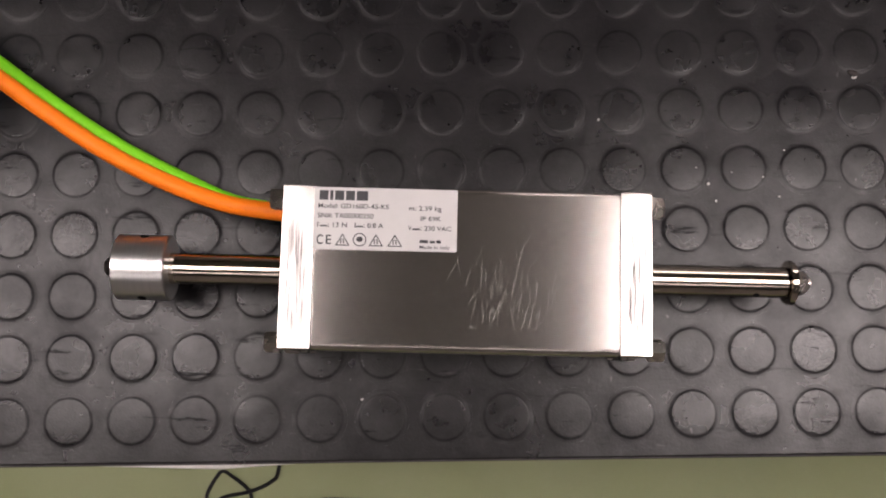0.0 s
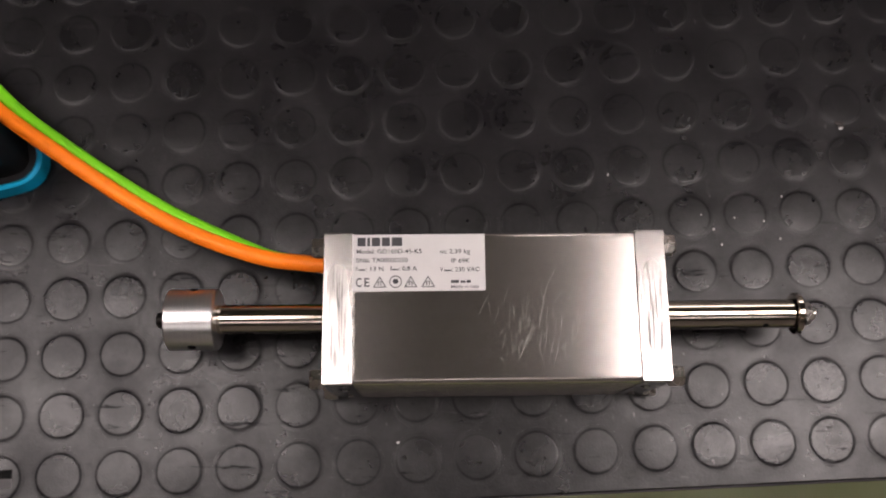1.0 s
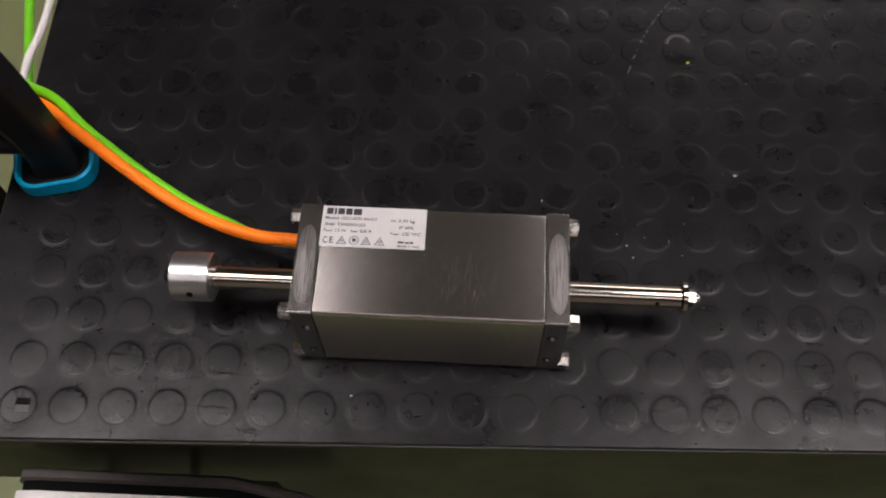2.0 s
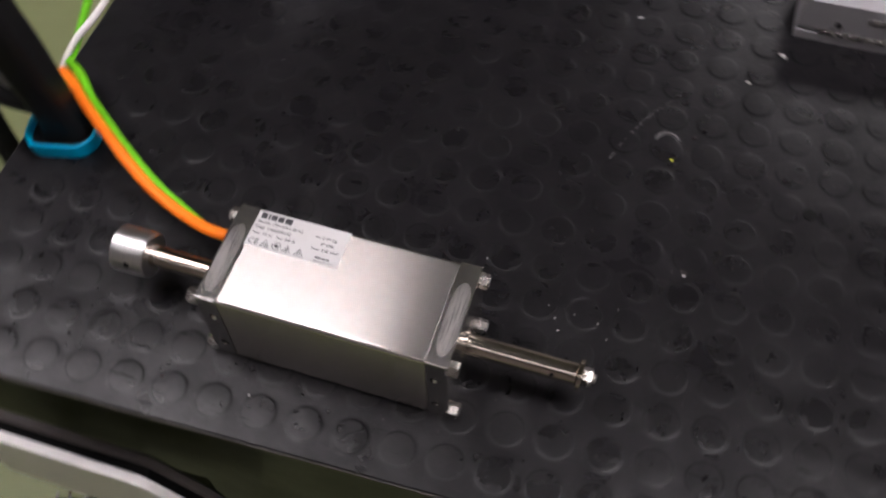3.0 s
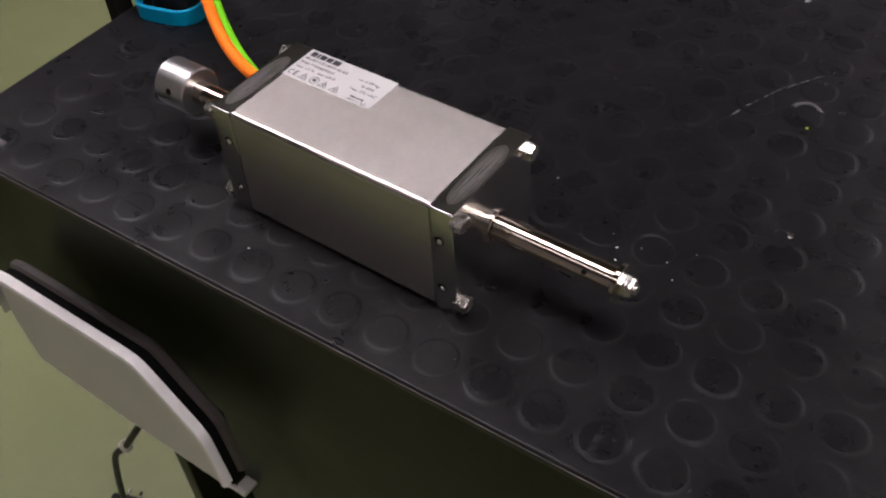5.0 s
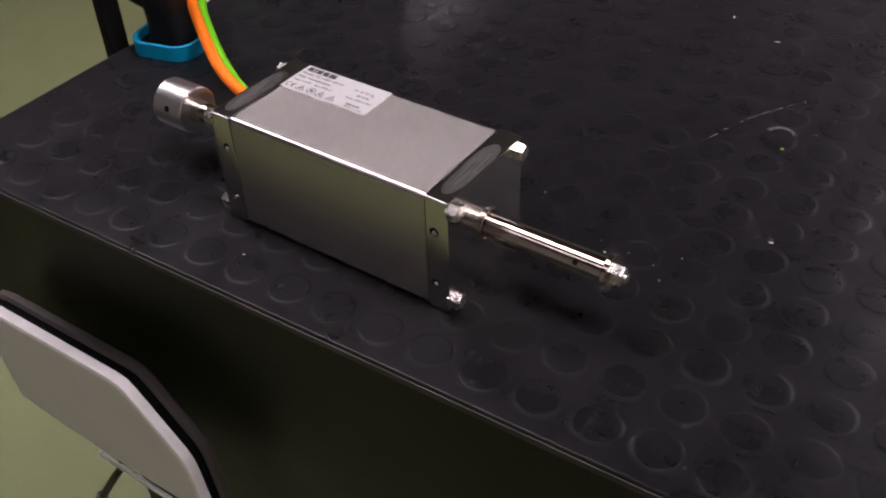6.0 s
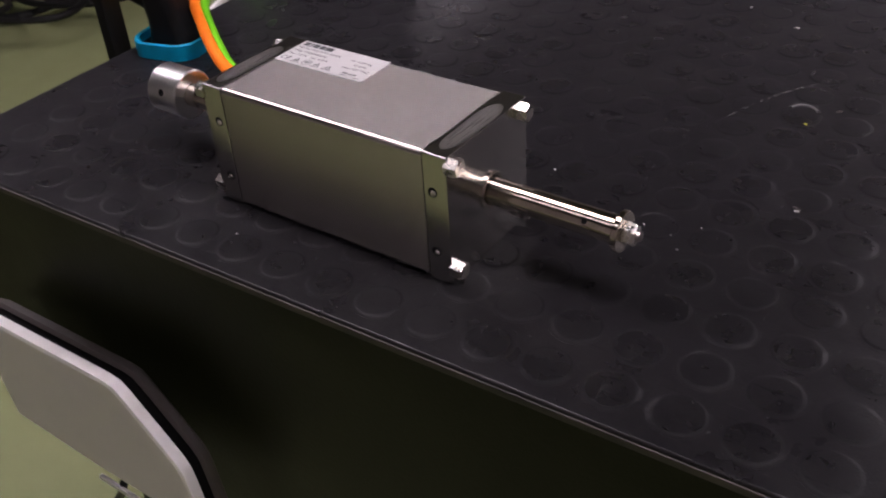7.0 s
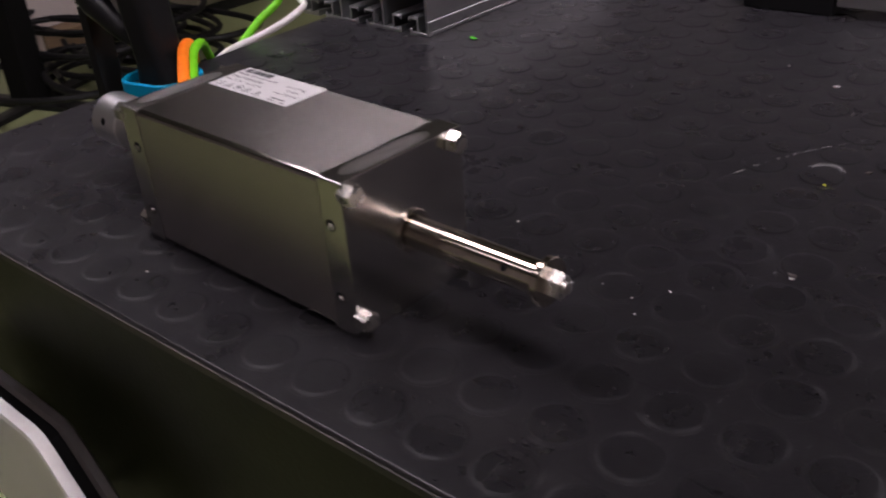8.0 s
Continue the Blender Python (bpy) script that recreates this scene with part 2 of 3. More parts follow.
# ---------------------------------------------------------------- mesh helpers
def finish(name, bm, material, smooth=True, angle=35):
    bmesh.ops.recalc_face_normals(bm, faces=bm.faces)
    me = bpy.data.meshes.new(name)
    bm.to_mesh(me)
    bm.free()
    if material:
        me.materials.append(M[material])
    if smooth:
        me.shade_smooth()
        me.set_sharp_from_angle(angle=radians(angle))
    return me


def even(ob):
    """Keeps large faces flat beside small rounded edges."""
    ob.modifiers.new("even_normals", "WEIGHTED_NORMAL").keep_sharp = True


def part(name, bm, material, parent, label="", smooth=True):
    """One mesh object under a thing or under a part."""
    ob = new(name, finish(name, bm, material, smooth))
    ob.parent = parent
    if smooth:
        even(ob)
    if label:
        ob["label"] = label
    return ob


def thing(name, label, category, bm=None, material=None, at=None, group="", kind="", smooth=True):
    ob = new(name, finish(name, bm, material, smooth) if bm else None)
    if at is not None:
        ob.matrix_basis = at
    return tagged(ob, label, category, group, kind)


def slab(x0, x1, y0, y1, z0, z1, bevel=0.0, seg=2, bm=None):
    bm = bm or bmesh.new()
    made = bmesh.ops.create_cube(bm, size=1.0)["verts"]
    bmesh.ops.scale(bm, vec=(x1 - x0, y1 - y0, z1 - z0), verts=made)
    bmesh.ops.translate(bm, vec=((x0 + x1) / 2, (y0 + y1) / 2, (z0 + z1) / 2), verts=made)
    if bevel:
        edges = list({e for v in made for e in v.link_edges})
        bmesh.ops.bevel(bm, geom=edges, offset=bevel, segments=seg, affect="EDGES", profile=0.5)
    return bm


def prism(points, depth, bevel=0.0, seg=2, m=None, bm=None):
    """A polygon in xy, raised by depth along z, with its rims bevelled, then moved by m."""
    bm = bm or bmesh.new()
    face = bm.faces.new([bm.verts.new((x, y, 0)) for x, y in points])
    out = bmesh.ops.extrude_face_region(bm, geom=[face])["geom"]
    up = [g for g in out if isinstance(g, bmesh.types.BMVert)]
    bmesh.ops.translate(bm, vec=(0, 0, depth), verts=up)
    own = set(up) | set(face.verts)
    if bevel:
        rim = [e for e in bm.edges if e.verts[0] in own and e.verts[1] in own and abs(e.verts[0].co.z - e.verts[1].co.z) < 1e-7]
        made = bmesh.ops.bevel(bm, geom=rim, offset=bevel, segments=seg, affect="EDGES", profile=0.5)
        own = {v for v in own if v.is_valid} | set(made["verts"])
    if m is not None:
        bmesh.ops.transform(bm, matrix=m, verts=list(own))
    return bm


def rounded(w, h, r, n=5):
    """Outline of a rounded rectangle about the origin."""
    out = []
    for cx, cy, a0 in ((w / 2 - r, h / 2 - r, 0), (-w / 2 + r, h / 2 - r, 90), (-w / 2 + r, -h / 2 + r, 180), (w / 2 - r, -h / 2 + r, 270)):
        for i in range(n + 1):
            a = radians(a0 + 90 * i / n)
            out.append((cx + r * math.cos(a), cy + r * math.sin(a)))
    return out


def turned(profile, n=40, m=None, bm=None):
    """A lathe body about x: profile rows of (x, radius)."""
    bm = bm or bmesh.new()
    rings, own = [], []
    for x, r in profile:
        if r < 1e-6:
            rings.append([bm.verts.new((x, 0, 0))])
        else:
            rings.append([bm.verts.new((x, r * math.cos(2 * math.pi * i / n), r * math.sin(2 * math.pi * i / n))) for i in range(n)])
        own += rings[-1]
    for a, b in zip(rings, rings[1:]):
        for i in range(n):
            j = (i + 1) % n
            if len(a) == 1 and len(b) == 1:
                continue
            if len(a) == 1:
                bm.faces.new((a[0], b[i], b[j]))
            elif len(b) == 1:
                bm.faces.new((a[i], b[0], a[j]))
            else:
                bm.faces.new((a[i], b[i], b[j], a[j]))
    if m is not None:
        bmesh.ops.transform(bm, matrix=m, verts=own)
    return bm


def hexhead(x0, x1, flats, m=None, bm=None):
    """A hexagon head along x with a chamfered crown."""
    r = flats / math.sqrt(3)
    bm = bm or bmesh.new()
    rings, own = [], []
    for x, s in ((x0, 1.0), (x1 - 0.12 * flats, 1.0), (x1, 0.86)):
        rings.append([bm.verts.new((x, r * s * math.cos(math.pi * i / 3 + 0.3), r * s * math.sin(math.pi * i / 3 + 0.3))) for i in range(6)])
        own += rings[-1]
    for a, b in zip(rings, rings[1:]):
        for i in range(6):
            bm.faces.new((a[i], a[(i + 1) % 6], b[(i + 1) % 6], b[i]))
    bm.faces.new(rings[0][::-1])
    bm.faces.new(rings[-1])
    if m is not None:
        bmesh.ops.transform(bm, matrix=m, verts=own)
    return bm


def smoothed(points, per=10):
    """Catmull-Rom through the points."""
    p = [Vector(q) for q in points]
    p = [2 * p[0] - p[1], *p, 2 * p[-1] - p[-2]]
    out = []
    for a, b, c, d in zip(p, p[1:], p[2:], p[3:]):
        for i in range(per):
            s = i / per
            out.append(0.5 * (2 * b + (c - a) * s + (2 * a - 5 * b + 4 * c - d) * s**2 + (3 * b - a - 3 * c + d) * s**3))
    out.append(p[-2])
    return out


def tube(points, radius, n=14, per=10, bm=None, wide=1.0):
    """A round cable along a smooth line; wide flattens it."""
    bm = bm or bmesh.new()
    path = smoothed(points, per)
    rings, side = [], None
    for i, c in enumerate(path):
        d = (path[min(i + 1, len(path) - 1)] - path[max(i - 1, 0)]).normalized()
        if side is None:
            side = d.cross(Vector((0, 0, 1)))
            if side.length < 0.1:
                side = d.cross(Vector((0, 1, 0)))
        side = (side - d * side.dot(d)).normalized()
        up = side.cross(d)
        rings.append([bm.verts.new(c + radius * (wide * side * math.cos(2 * math.pi * j / n) + up * math.sin(2 * math.pi * j / n))) for j in range(n)])
    for a, b in zip(rings, rings[1:]):
        for j in range(n):
            bm.faces.new((a[j], a[(j + 1) % n], b[(j + 1) % n], b[j]))
    bm.faces.new(rings[0][::-1])
    bm.faces.new(rings[-1])
    return bm


# ---------------------------------------------------------------- setting
X0, X1, Y0, Y1, H = ROOM
floor = thing("floor", "light green vinyl floor with faint wear", "floor", slab(X0, X1, Y0, Y1, -0.05, 0.0), "floor", kind="structure")
ceiling = thing("ceiling", "dark grey ceiling board of the workshop", "ceiling", slab(X0, X1, Y0, Y1, H, H + 0.05), "ceiling", kind="structure")
for nm, box in (("wall_west", (X0 - 0.15, X0, Y0, Y1)), ("wall_east", (X1, X1 + 0.15, Y0, Y1)), ("wall_south", (X0 - 0.15, X1 + 0.15, Y0 - 0.15, Y0)), ("wall_north", (X0 - 0.15, X1 + 0.15, Y1, Y1 + 0.15))):
    thing(nm, "plain beige painted workshop wall", "wall", slab(*box, -0.05, H + 0.05), "wall", kind="structure")


def ceiling_light(m, length, width, gain):
    lamp = thing("ceiling_light", "long fluorescent ceiling light with opal diffuser", "ceiling light", at=m, group="ceiling lights")
    part("diffuser", slab(-width / 2 + 0.02, width / 2 - 0.02, -length / 2 + 0.02, length / 2 - 0.02, -0.055, -0.03, 0.004), diffuser(gain), lamp, "glowing opal diffuser")
    bm = bmesh.new()
    for b in ((-width / 2, -width / 2 + 0.018, -length / 2, length / 2), (width / 2 - 0.018, width / 2, -length / 2, length / 2), (-width / 2 + 0.018, width / 2 - 0.018, -length / 2, -length / 2 + 0.018), (-width / 2 + 0.018, width / 2 - 0.018, length / 2 - 0.018, length / 2)):
        slab(*b, -0.06, -0.001, bm=bm)
    part("frame", bm, "greyplastic", lamp, "grey metal frame")
    return lamp


for lx, ly, ll, lw, gain in LIGHTS:
    ceiling_light(pose(lx, ly, H), ll, lw, gain)

# ---------------------------------------------------------------- bench and mat
MAT = pose(0, 0, 0, 0, 0, 2.0)
U0, U1, V0, V1 = -0.296, 0.95, -0.0865, 0.80
bench = thing("workbench", "workbench with a board top and dark steel frame", "workbench", at=MAT)
part("tabletop", slab(U0 + 0.030, U1 - 0.02, V0 + 0.0445, V1 - 0.02, TOP - 0.0255, TOP - 0.0075, 0.002), "board", bench, "brown board top under the mat")
ACROSS = Matrix(((1, 0, 0, 0), (0, 0, -1, 0), (0, 1, 0, 0), (0, 0, 0, 1)))    # polygon xy -> xz, depth towards -y
# added dark panel, in place of the shaded floor under the bench
part("shade_apron", prism([(-0.132, 0.44), (U1 - 0.03, 0.44), (U1 - 0.03, TOP - 0.0078), (U0 - 0.20, TOP - 0.0078), (U0 - 0.20, 0.675), (-0.132, 0.675)], 0.014, 0, 1, Matrix.Translation((0, V0 + 0.044, 0)) @ ACROSS), "pedestal", bench, "added dark olive front panel standing for the shade under the bench")
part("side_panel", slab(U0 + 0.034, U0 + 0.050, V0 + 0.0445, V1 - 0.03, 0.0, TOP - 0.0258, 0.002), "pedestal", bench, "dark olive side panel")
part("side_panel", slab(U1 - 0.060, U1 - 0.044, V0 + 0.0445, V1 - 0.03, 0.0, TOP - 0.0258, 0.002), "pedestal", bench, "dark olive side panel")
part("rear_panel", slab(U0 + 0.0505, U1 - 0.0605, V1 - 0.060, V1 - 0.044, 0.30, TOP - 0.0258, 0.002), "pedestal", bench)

mat = thing("rubber_mat", "black rubber bench mat with round raised studs", "rubber mat", at=MAT)
part("sheet", slab(U0, U1, V0, V1, TOP - 0.0075, TOP - 0.00045, 0.0014, 3), "rubber", mat)
part("worn_edge", slab(U0 + 0.002, U1 - 0.002, V0 - 0.0007, V0 + 0.0005, TOP - 0.0066, TOP - 0.0026, 0.0004), "rubbed", mat, "brownish rubbed front edge")


# ---------------------------------------------------------------- linear motor
L, CAPX, W, HB = 0.079, 0.0653, 0.0353, 0.0721
motor = thing("linear_motor", "stainless steel linear motor with a sliding shaft, lying on the mat", "linear motor")
ALONG = Matrix(((0, 0, 1, 0), (1, 0, 0, 0), (0, 1, 0, 0), (0, 0, 0, 1)))      # polygon plane yz, depth along x


def section(x0, x1, w, h, r, bevel, n=6):
    return prism(rounded(w, h, r, n), x1 - x0, bevel, 2, Matrix.Translation((x0, 0, TOP + HB / 2)) @ ALONG)


part("housing", section(-CAPX + 0.0003, CAPX - 0.0003, 2 * W - 0.0006, HB - 0.0006, 0.0030, 0.0004), "steel", motor, "brushed stainless sleeve with light scratches")


def end_cap(x0, x1):
    return part("end_cap", section(x0, x1, 2 * W, HB, 0.0010, 0.0007, 3), "cap", motor, "ground stainless end cap with file marks")


caps = {-1: end_cap(-L, -CAPX), 1: end_cap(CAPX, L)}
SHAFT = (0.001, TOP + 0.0360)
for s in (-1, 1):
    turn = Matrix.Translation((s * L, 0, 0)) @ Matrix.Diagonal((s, 1, 1, 1))
    for y in (-0.0320, 0.0290):
        for z in (TOP + 0.0085, TOP + 0.0667):
            b = part("hex_bolt", hexhead(-0.001, 0.0056, 0.0086, turn @ Matrix.Translation((0, y, z)) @ pose(0, 0, 0, 17 if s < 0 else 26 if y < 0 and z > TOP + 0.05 else 9)), "bolt", caps[s], "bright hexagon bolt head")
    part("bushing", turned([(-0.002, 0.0098), (0.0012, 0.0098), (0.0016, 0.0093), (0.0016, 0.0078), (-0.002, 0.0078)], 40, turn @ Matrix.Translation((0, *SHAFT))), "shaft", caps[s], "polished ring round the shaft")
    for z in (TOP + 0.0175, TOP + 0.0515):
        hole = pose(s * 0.0705, -W, z, 0, 0, -90)
        part("recess", turned([(-0.0005, 0.0), (-0.0005, 0.0024), (0.00015, 0.0026), (0.00015, 0.0022), (0.0001, 0.0)], 20, hole), "void", caps[s], "dark countersink")
        bm = turned([(0.00005, 0.0017), (0.0007, 0.0013), (0.0009, 0.0006), (0.0009, 0.0)], 14, hole @ Matrix.Translation((0, 0.0003, -0.0005)))
        part("grub_screw", bm, "bolt", caps[s], "small bright grub screw")

# shaft, in its place with the far end well out
TIP = 0.1600
sh = part("shaft", turned([(-0.1345, 0.0), (-0.1345, 0.0066), (-0.134, 0.0071), (TIP - 0.0118, 0.0071), (TIP - 0.0114, 0.0066), (TIP - 0.0114, 0.0)], 48, Matrix.Translation((0, *SHAFT))), "shaft", motor, "mirror-bright sliding shaft")
part("collar", turned([(-0.1340, 0.0072), (-0.1340, 0.0142), (-0.1346, 0.0150), (-0.1574, 0.0150), (-0.1580, 0.0142), (-0.1580, 0.0)], 56, Matrix.Translation((0, *SHAFT))), "collar", sh, "turned aluminium collar")
for a in (72, -66, 180):
    m = Matrix.Translation((-0.1455, *SHAFT)) @ pose(0, 0, 0, a) @ Matrix.Translation((0, 0, 0.0150)) @ pose(0, 0, 0, 0, -90, 0)
    part("screw_hole", turned([(-0.0002, 0.0), (-0.0002, 0.0020), (0.00012, 0.0021), (0.00012, 0.0)], 18, m), "void", sh, "dark threaded hole")
stub = [(-0.1578, 0.0034)]
for i in range(6):
    stub += [(-0.1582 - 0.0010 * i, 0.0041), (-0.1587 - 0.0010 * i, 0.0034)]
part("stub", turned(stub + [(-0.1642, 0.0030), (-0.1642, 0.0)], 24, Matrix.Translation((0, *SHAFT))), "blackened", sh, "short dark threaded stub")
part("washer", turned([(TIP - 0.0112, 0.0), (TIP - 0.0112, 0.0098), (TIP - 0.0108, 0.0102), (TIP - 0.0086, 0.0102), (TIP - 0.0082, 0.0098), (TIP - 0.0082, 0.0)], 48, Matrix.Translation((0, *SHAFT))), "shaft", sh, "round steel washer")
part("hex_nut", hexhead(TIP - 0.0080, TIP - 0.0022, 0.0100, Matrix.Translation((0, *SHAFT))), "bolt", sh, "bright hexagon bolt head")
part("thread_end", turned([(TIP - 0.0022, 0.0026), (TIP - 0.0004, 0.0026), (TIP, 0.0020), (TIP, 0.0)], 20, Matrix.Translation((0, *SHAFT))), "bolt", sh)
part("cross_hole", turned([(-0.0001, 0.0), (-0.0001, 0.0013), (0.00012, 0.0014), (0.00012, 0.0)], 14, Matrix.Translation((TIP - 0.026, *SHAFT)) @ pose(0, 0, 0, 62) @ Matrix.Translation((0, 0, 0.0071)) @ pose(0, 0, 0, 0, -90, 0)), "void", sh)

# rating plate
LX, LY, LW, LH = -0.0657, 0.0074, 0.0612, 0.0267
ZL = TOP + HB - 0.0003
plate = part("rating_label", prism([(LX + LW / 2 + x, LY + LH / 2 + y) for x, y in rounded(LW, LH, 0.0006, 3)], 0.00022, 0, 1, Matrix.Translation((0, 0, ZL - 0.00004))), "label", motor, "white printed rating label")
ZT = ZL + 0.00019


def spot(u, v):
    return LX + u * LW, LY + (1 - v) * LH


def wording(text, u0, u1, v, cap):
    """A line of print from u0 to u1 whose foot is at v; cap is the height of its capitals."""
    cu = bpy.data.curves.new("print", "FONT")
    cu.body, cu.size, cu.extrude, cu.offset = text, 1.0, 0.0, 0.014
    tmp = bpy.data.objects.new("print", cu)
    scene.collection.objects.link(tmp)
    bpy.context.view_layer.update()
    me = bpy.data.meshes.new_from_object(tmp.evaluated_get(bpy.context.evaluated_depsgraph_get()))
    bpy.data.objects.remove(tmp)
    xs = [q.co.x for q in me.vertices]
    wide = max(xs) - min(xs)
    x, y = spot(u0, v)
    me.transform(Matrix.Translation((x, y, ZT + 0.00004)) @ Matrix.Diagonal(((u1 - u0) * LW / wide, cap / 0.70, 1, 1)) @ Matrix.Translation((-min(xs), 0, 0)))
    me.materials.append(M["ink"])
    ob = new("printed_text", me)
    ob.parent = plate
    return ob


def bars(rows, name="printed_bar"):
    bm = bmesh.new()
    for u0, v0, u1, v1 in rows:
        (x0, y1), (x1, y0) = spot(u0, v0), spot(u1, v1)
        slab(x0, x1, y0, y1, ZT, ZT + 0.00005, bm=bm)
    return part(name, bm, "ink", plate, smooth=False)


wording("Model: GD160D-45-KS", 0.032, 0.523, 0.335, 0.0020)
wording("SN#: TA00000250", 0.030, 0.418, 0.490, 0.0020)
wording("F", 0.028, 0.044, 0.640, 0.0020)
wording(": 13 N", 0.102, 0.236, 0.640, 0.0020)
wording("I", 0.288, 0.296, 0.640, 0.0020)
wording(": 0.8 A", 0.352, 0.487, 0.640, 0.0020)
wording("m: 2.39 kg", 0.662, 0.890, 0.345, 0.0020)
wording("IP 69K", 0.745, 0.888, 0.510, 0.0020)
wording("V", 0.660, 0.684, 0.665, 0.0020)
wording(": 230 VAC", 0.748, 0.958, 0.665, 0.0020)
wording("C", 0.028, 0.072, 0.915, 0.0040)
wording("E", 0.092, 0.130, 0.915, 0.0040)
wording("Made in Italy", 0.742, 0.952, 0.955, 0.0014)
for row in ((0.048, 0.610, 0.098, 0.636), (0.300, 0.610, 0.348, 0.636), (0.690, 0.632, 0.744, 0.660), (0.742, 0.815, 0.800, 0.865), (0.812, 0.825, 0.850, 0.865), (0.858, 0.815, 0.890, 0.865)):
    bars([row])
# maker's mark as plain upright blocks
bars([(0.038, 0.05, 0.100, 0.205), (0.112, 0.05, 0.134, 0.205), (0.146, 0.05, 0.210, 0.205), (0.222, 0.05, 0.284, 0.205), (0.296, 0.05, 0.376, 0.205)], "maker_mark")


def outline(points, thick):
    """A closed line of even thickness."""
    bm = bmesh.new()
    c = Vector((sum(p[0] for p in points), sum(p[1] for p in points))) / len(points)
    out = [bm.verts.new((*p, ZT + 0.00005)) for p in points]
    inn = [bm.verts.new((*(c + (Vector(p) - c) * (1 - thick)), ZT + 0.00005)) for p in points]
    for i in range(len(points)):
        j = (i + 1) % len(points)
        bm.faces.new((out[i], out[j], inn[j], inn[i]))
    return bm


for u0, u1 in ((0.156, 0.258), (0.388, 0.490), (0.517, 0.623)):
    a, b = spot(u0, 0.935), spot(u1, 0.935)
    t = spot((u0 + u1) / 2, 0.735)
    bm = outline([a, b, t], 0.26)
    cx, cy = spot((u0 + u1) / 2, 0.875)
    slab(cx - 0.0009, cx - 0.0004, cy - 0.0007, cy + 0.0010, ZT, ZT + 0.00005, bm=bm)
    slab(cx + 0.0003, cx + 0.0008, cy - 0.0007, cy + 0.0010, ZT, ZT + 0.00005, bm=bm)
    slab(cx - 0.0009, cx + 0.0008, cy + 0.0010, cy + 0.0013, ZT, ZT + 0.00005, bm=bm)
    part("warning_sign", bm, "ink", plate, smooth=False)
cx, cy = spot(0.326, 0.835)
bm = outline([(cx + 0.0029 * math.cos(i * math.pi / 14), cy + 0.0029 * math.sin(i * math.pi / 14)) for i in range(28)], 0.16)
prism([(cx + 0.0015 * math.cos(i * math.pi / 3), cy + 0.0013 * math.sin(i * math.pi / 3) + 0.0002) for i in range(6)], 0.00005, m=Matrix.Translation((0, 0, ZT)), bm=bm)
part("prohibition_sign", bm, "ink", plate, smooth=False)

# fine scratches on the sleeve's top
random.seed(5)
bm = bmesh.new()
for i in range(80):
    x, y = random.gauss(0.016, 0.012), random.gauss(-0.014, 0.010)
    if not (-0.06 < x < 0.062 and -0.031 < y < 0.030):
        continue
    a = radians(random.gauss(78, 12))
    ln, wd = random.choice((0.003, 0.005, 0.009, 0.016)) * random.uniform(0.7, 1.2), random.uniform(0.00003, 0.00007)
    y1 = max(-0.032, min(0.032, y + ln * math.sin(a)))
    d, q = Vector((ln * math.cos(a), y1 - y, 0)), Vector((math.sin(a), -math.cos(a), 0)) * wd
    c = Vector((x, y, ZL + 0.00003))
    bm.faces.new([bm.verts.new(p) for p in (c - q * 0.3, c + d * 0.5 - q, c + d, c + d * 0.5 + q)])
part("scratches", bm, "scratch", motor, "light scratches in the steel", smooth=False)

# ---------------------------------------------------------------- motor cables
thing("orange_cable", "bright orange power cable from the motor to the table edge", "cable",
      tube([(-L + 0.001, 0.0270, 0.9385), (-0.0925, 0.0288, 0.9365), (-0.113, 0.0325, 0.9325), (-0.140, 0.0420, 0.9285), (-0.168, 0.0550, 0.9275), (-0.196, 0.0720, 0.9285), (-0.224, 0.0910, 0.9305), (-0.248, 0.1080, 0.9315), (-0.266, 0.1230, 0.9280), (-0.284, 0.1370, 0.9180), (-0.302, 0.1480, 0.9030), (-0.318, 0.1570, 0.870), (-0.334, 0.168, 0.80), (-0.36, 0.19, 0.60), (-0.40, 0.22, 0.30), (-0.43, 0.25, 0.06), (-0.46, 0.30, 0.0042)], 0.0041, 16), "orange")
thing("green_cable", "light green signal cable beside the orange one", "cable",
      tube([(-L + 0.001, 0.0285, 0.9310), (-0.0925, 0.0310, 0.9295), (-0.112, 0.0352, 0.9255), (-0.137, 0.0462, 0.9240), (-0.164, 0.0594, 0.9240), (-0.192, 0.0764, 0.9250), (-0.220, 0.0954, 0.9270), (-0.244, 0.1130, 0.9285), (-0.262, 0.1300, 0.9270), (-0.280, 0.1450, 0.9180), (-0.300, 0.1600, 0.9040), (-0.3135, 0.176, 0.8870), (-0.3170, 0.200, 0.8950), (-0.3160, 0.224, 0.9110), (-0.3170, 0.249, 0.9230), (-0.3420, 0.278, 0.935), (-0.360, 0.380, 0.945), (-0.367, 0.480, 0.88), (-0.377, 0.580, 0.40), (-0.39, 0.64, 0.004)], 0.0033, 16), "green")
thing("white_cable", "white cable running along the table edge behind the clamp", "cable",
      tube([(-0.330, 0.130, 0.40), (-0.322, 0.138, 0.780), (-0.3200, 0.148, 0.850), (-0.3185, 0.165, 0.880), (-0.3150, 0.188, 0.8950), (-0.3085, 0.215, 0.9010), (-0.3060, 0.245, 0.9075), (-0.3140, 0.272, 0.9130), (-0.3400, 0.292, 0.920), (-0.350, 0.380, 0.935), (-0.356, 0.480, 0.87), (-0.369, 0.580, 0.40), (-0.38, 0.64, 0.004)], 0.0031, 14), "white")

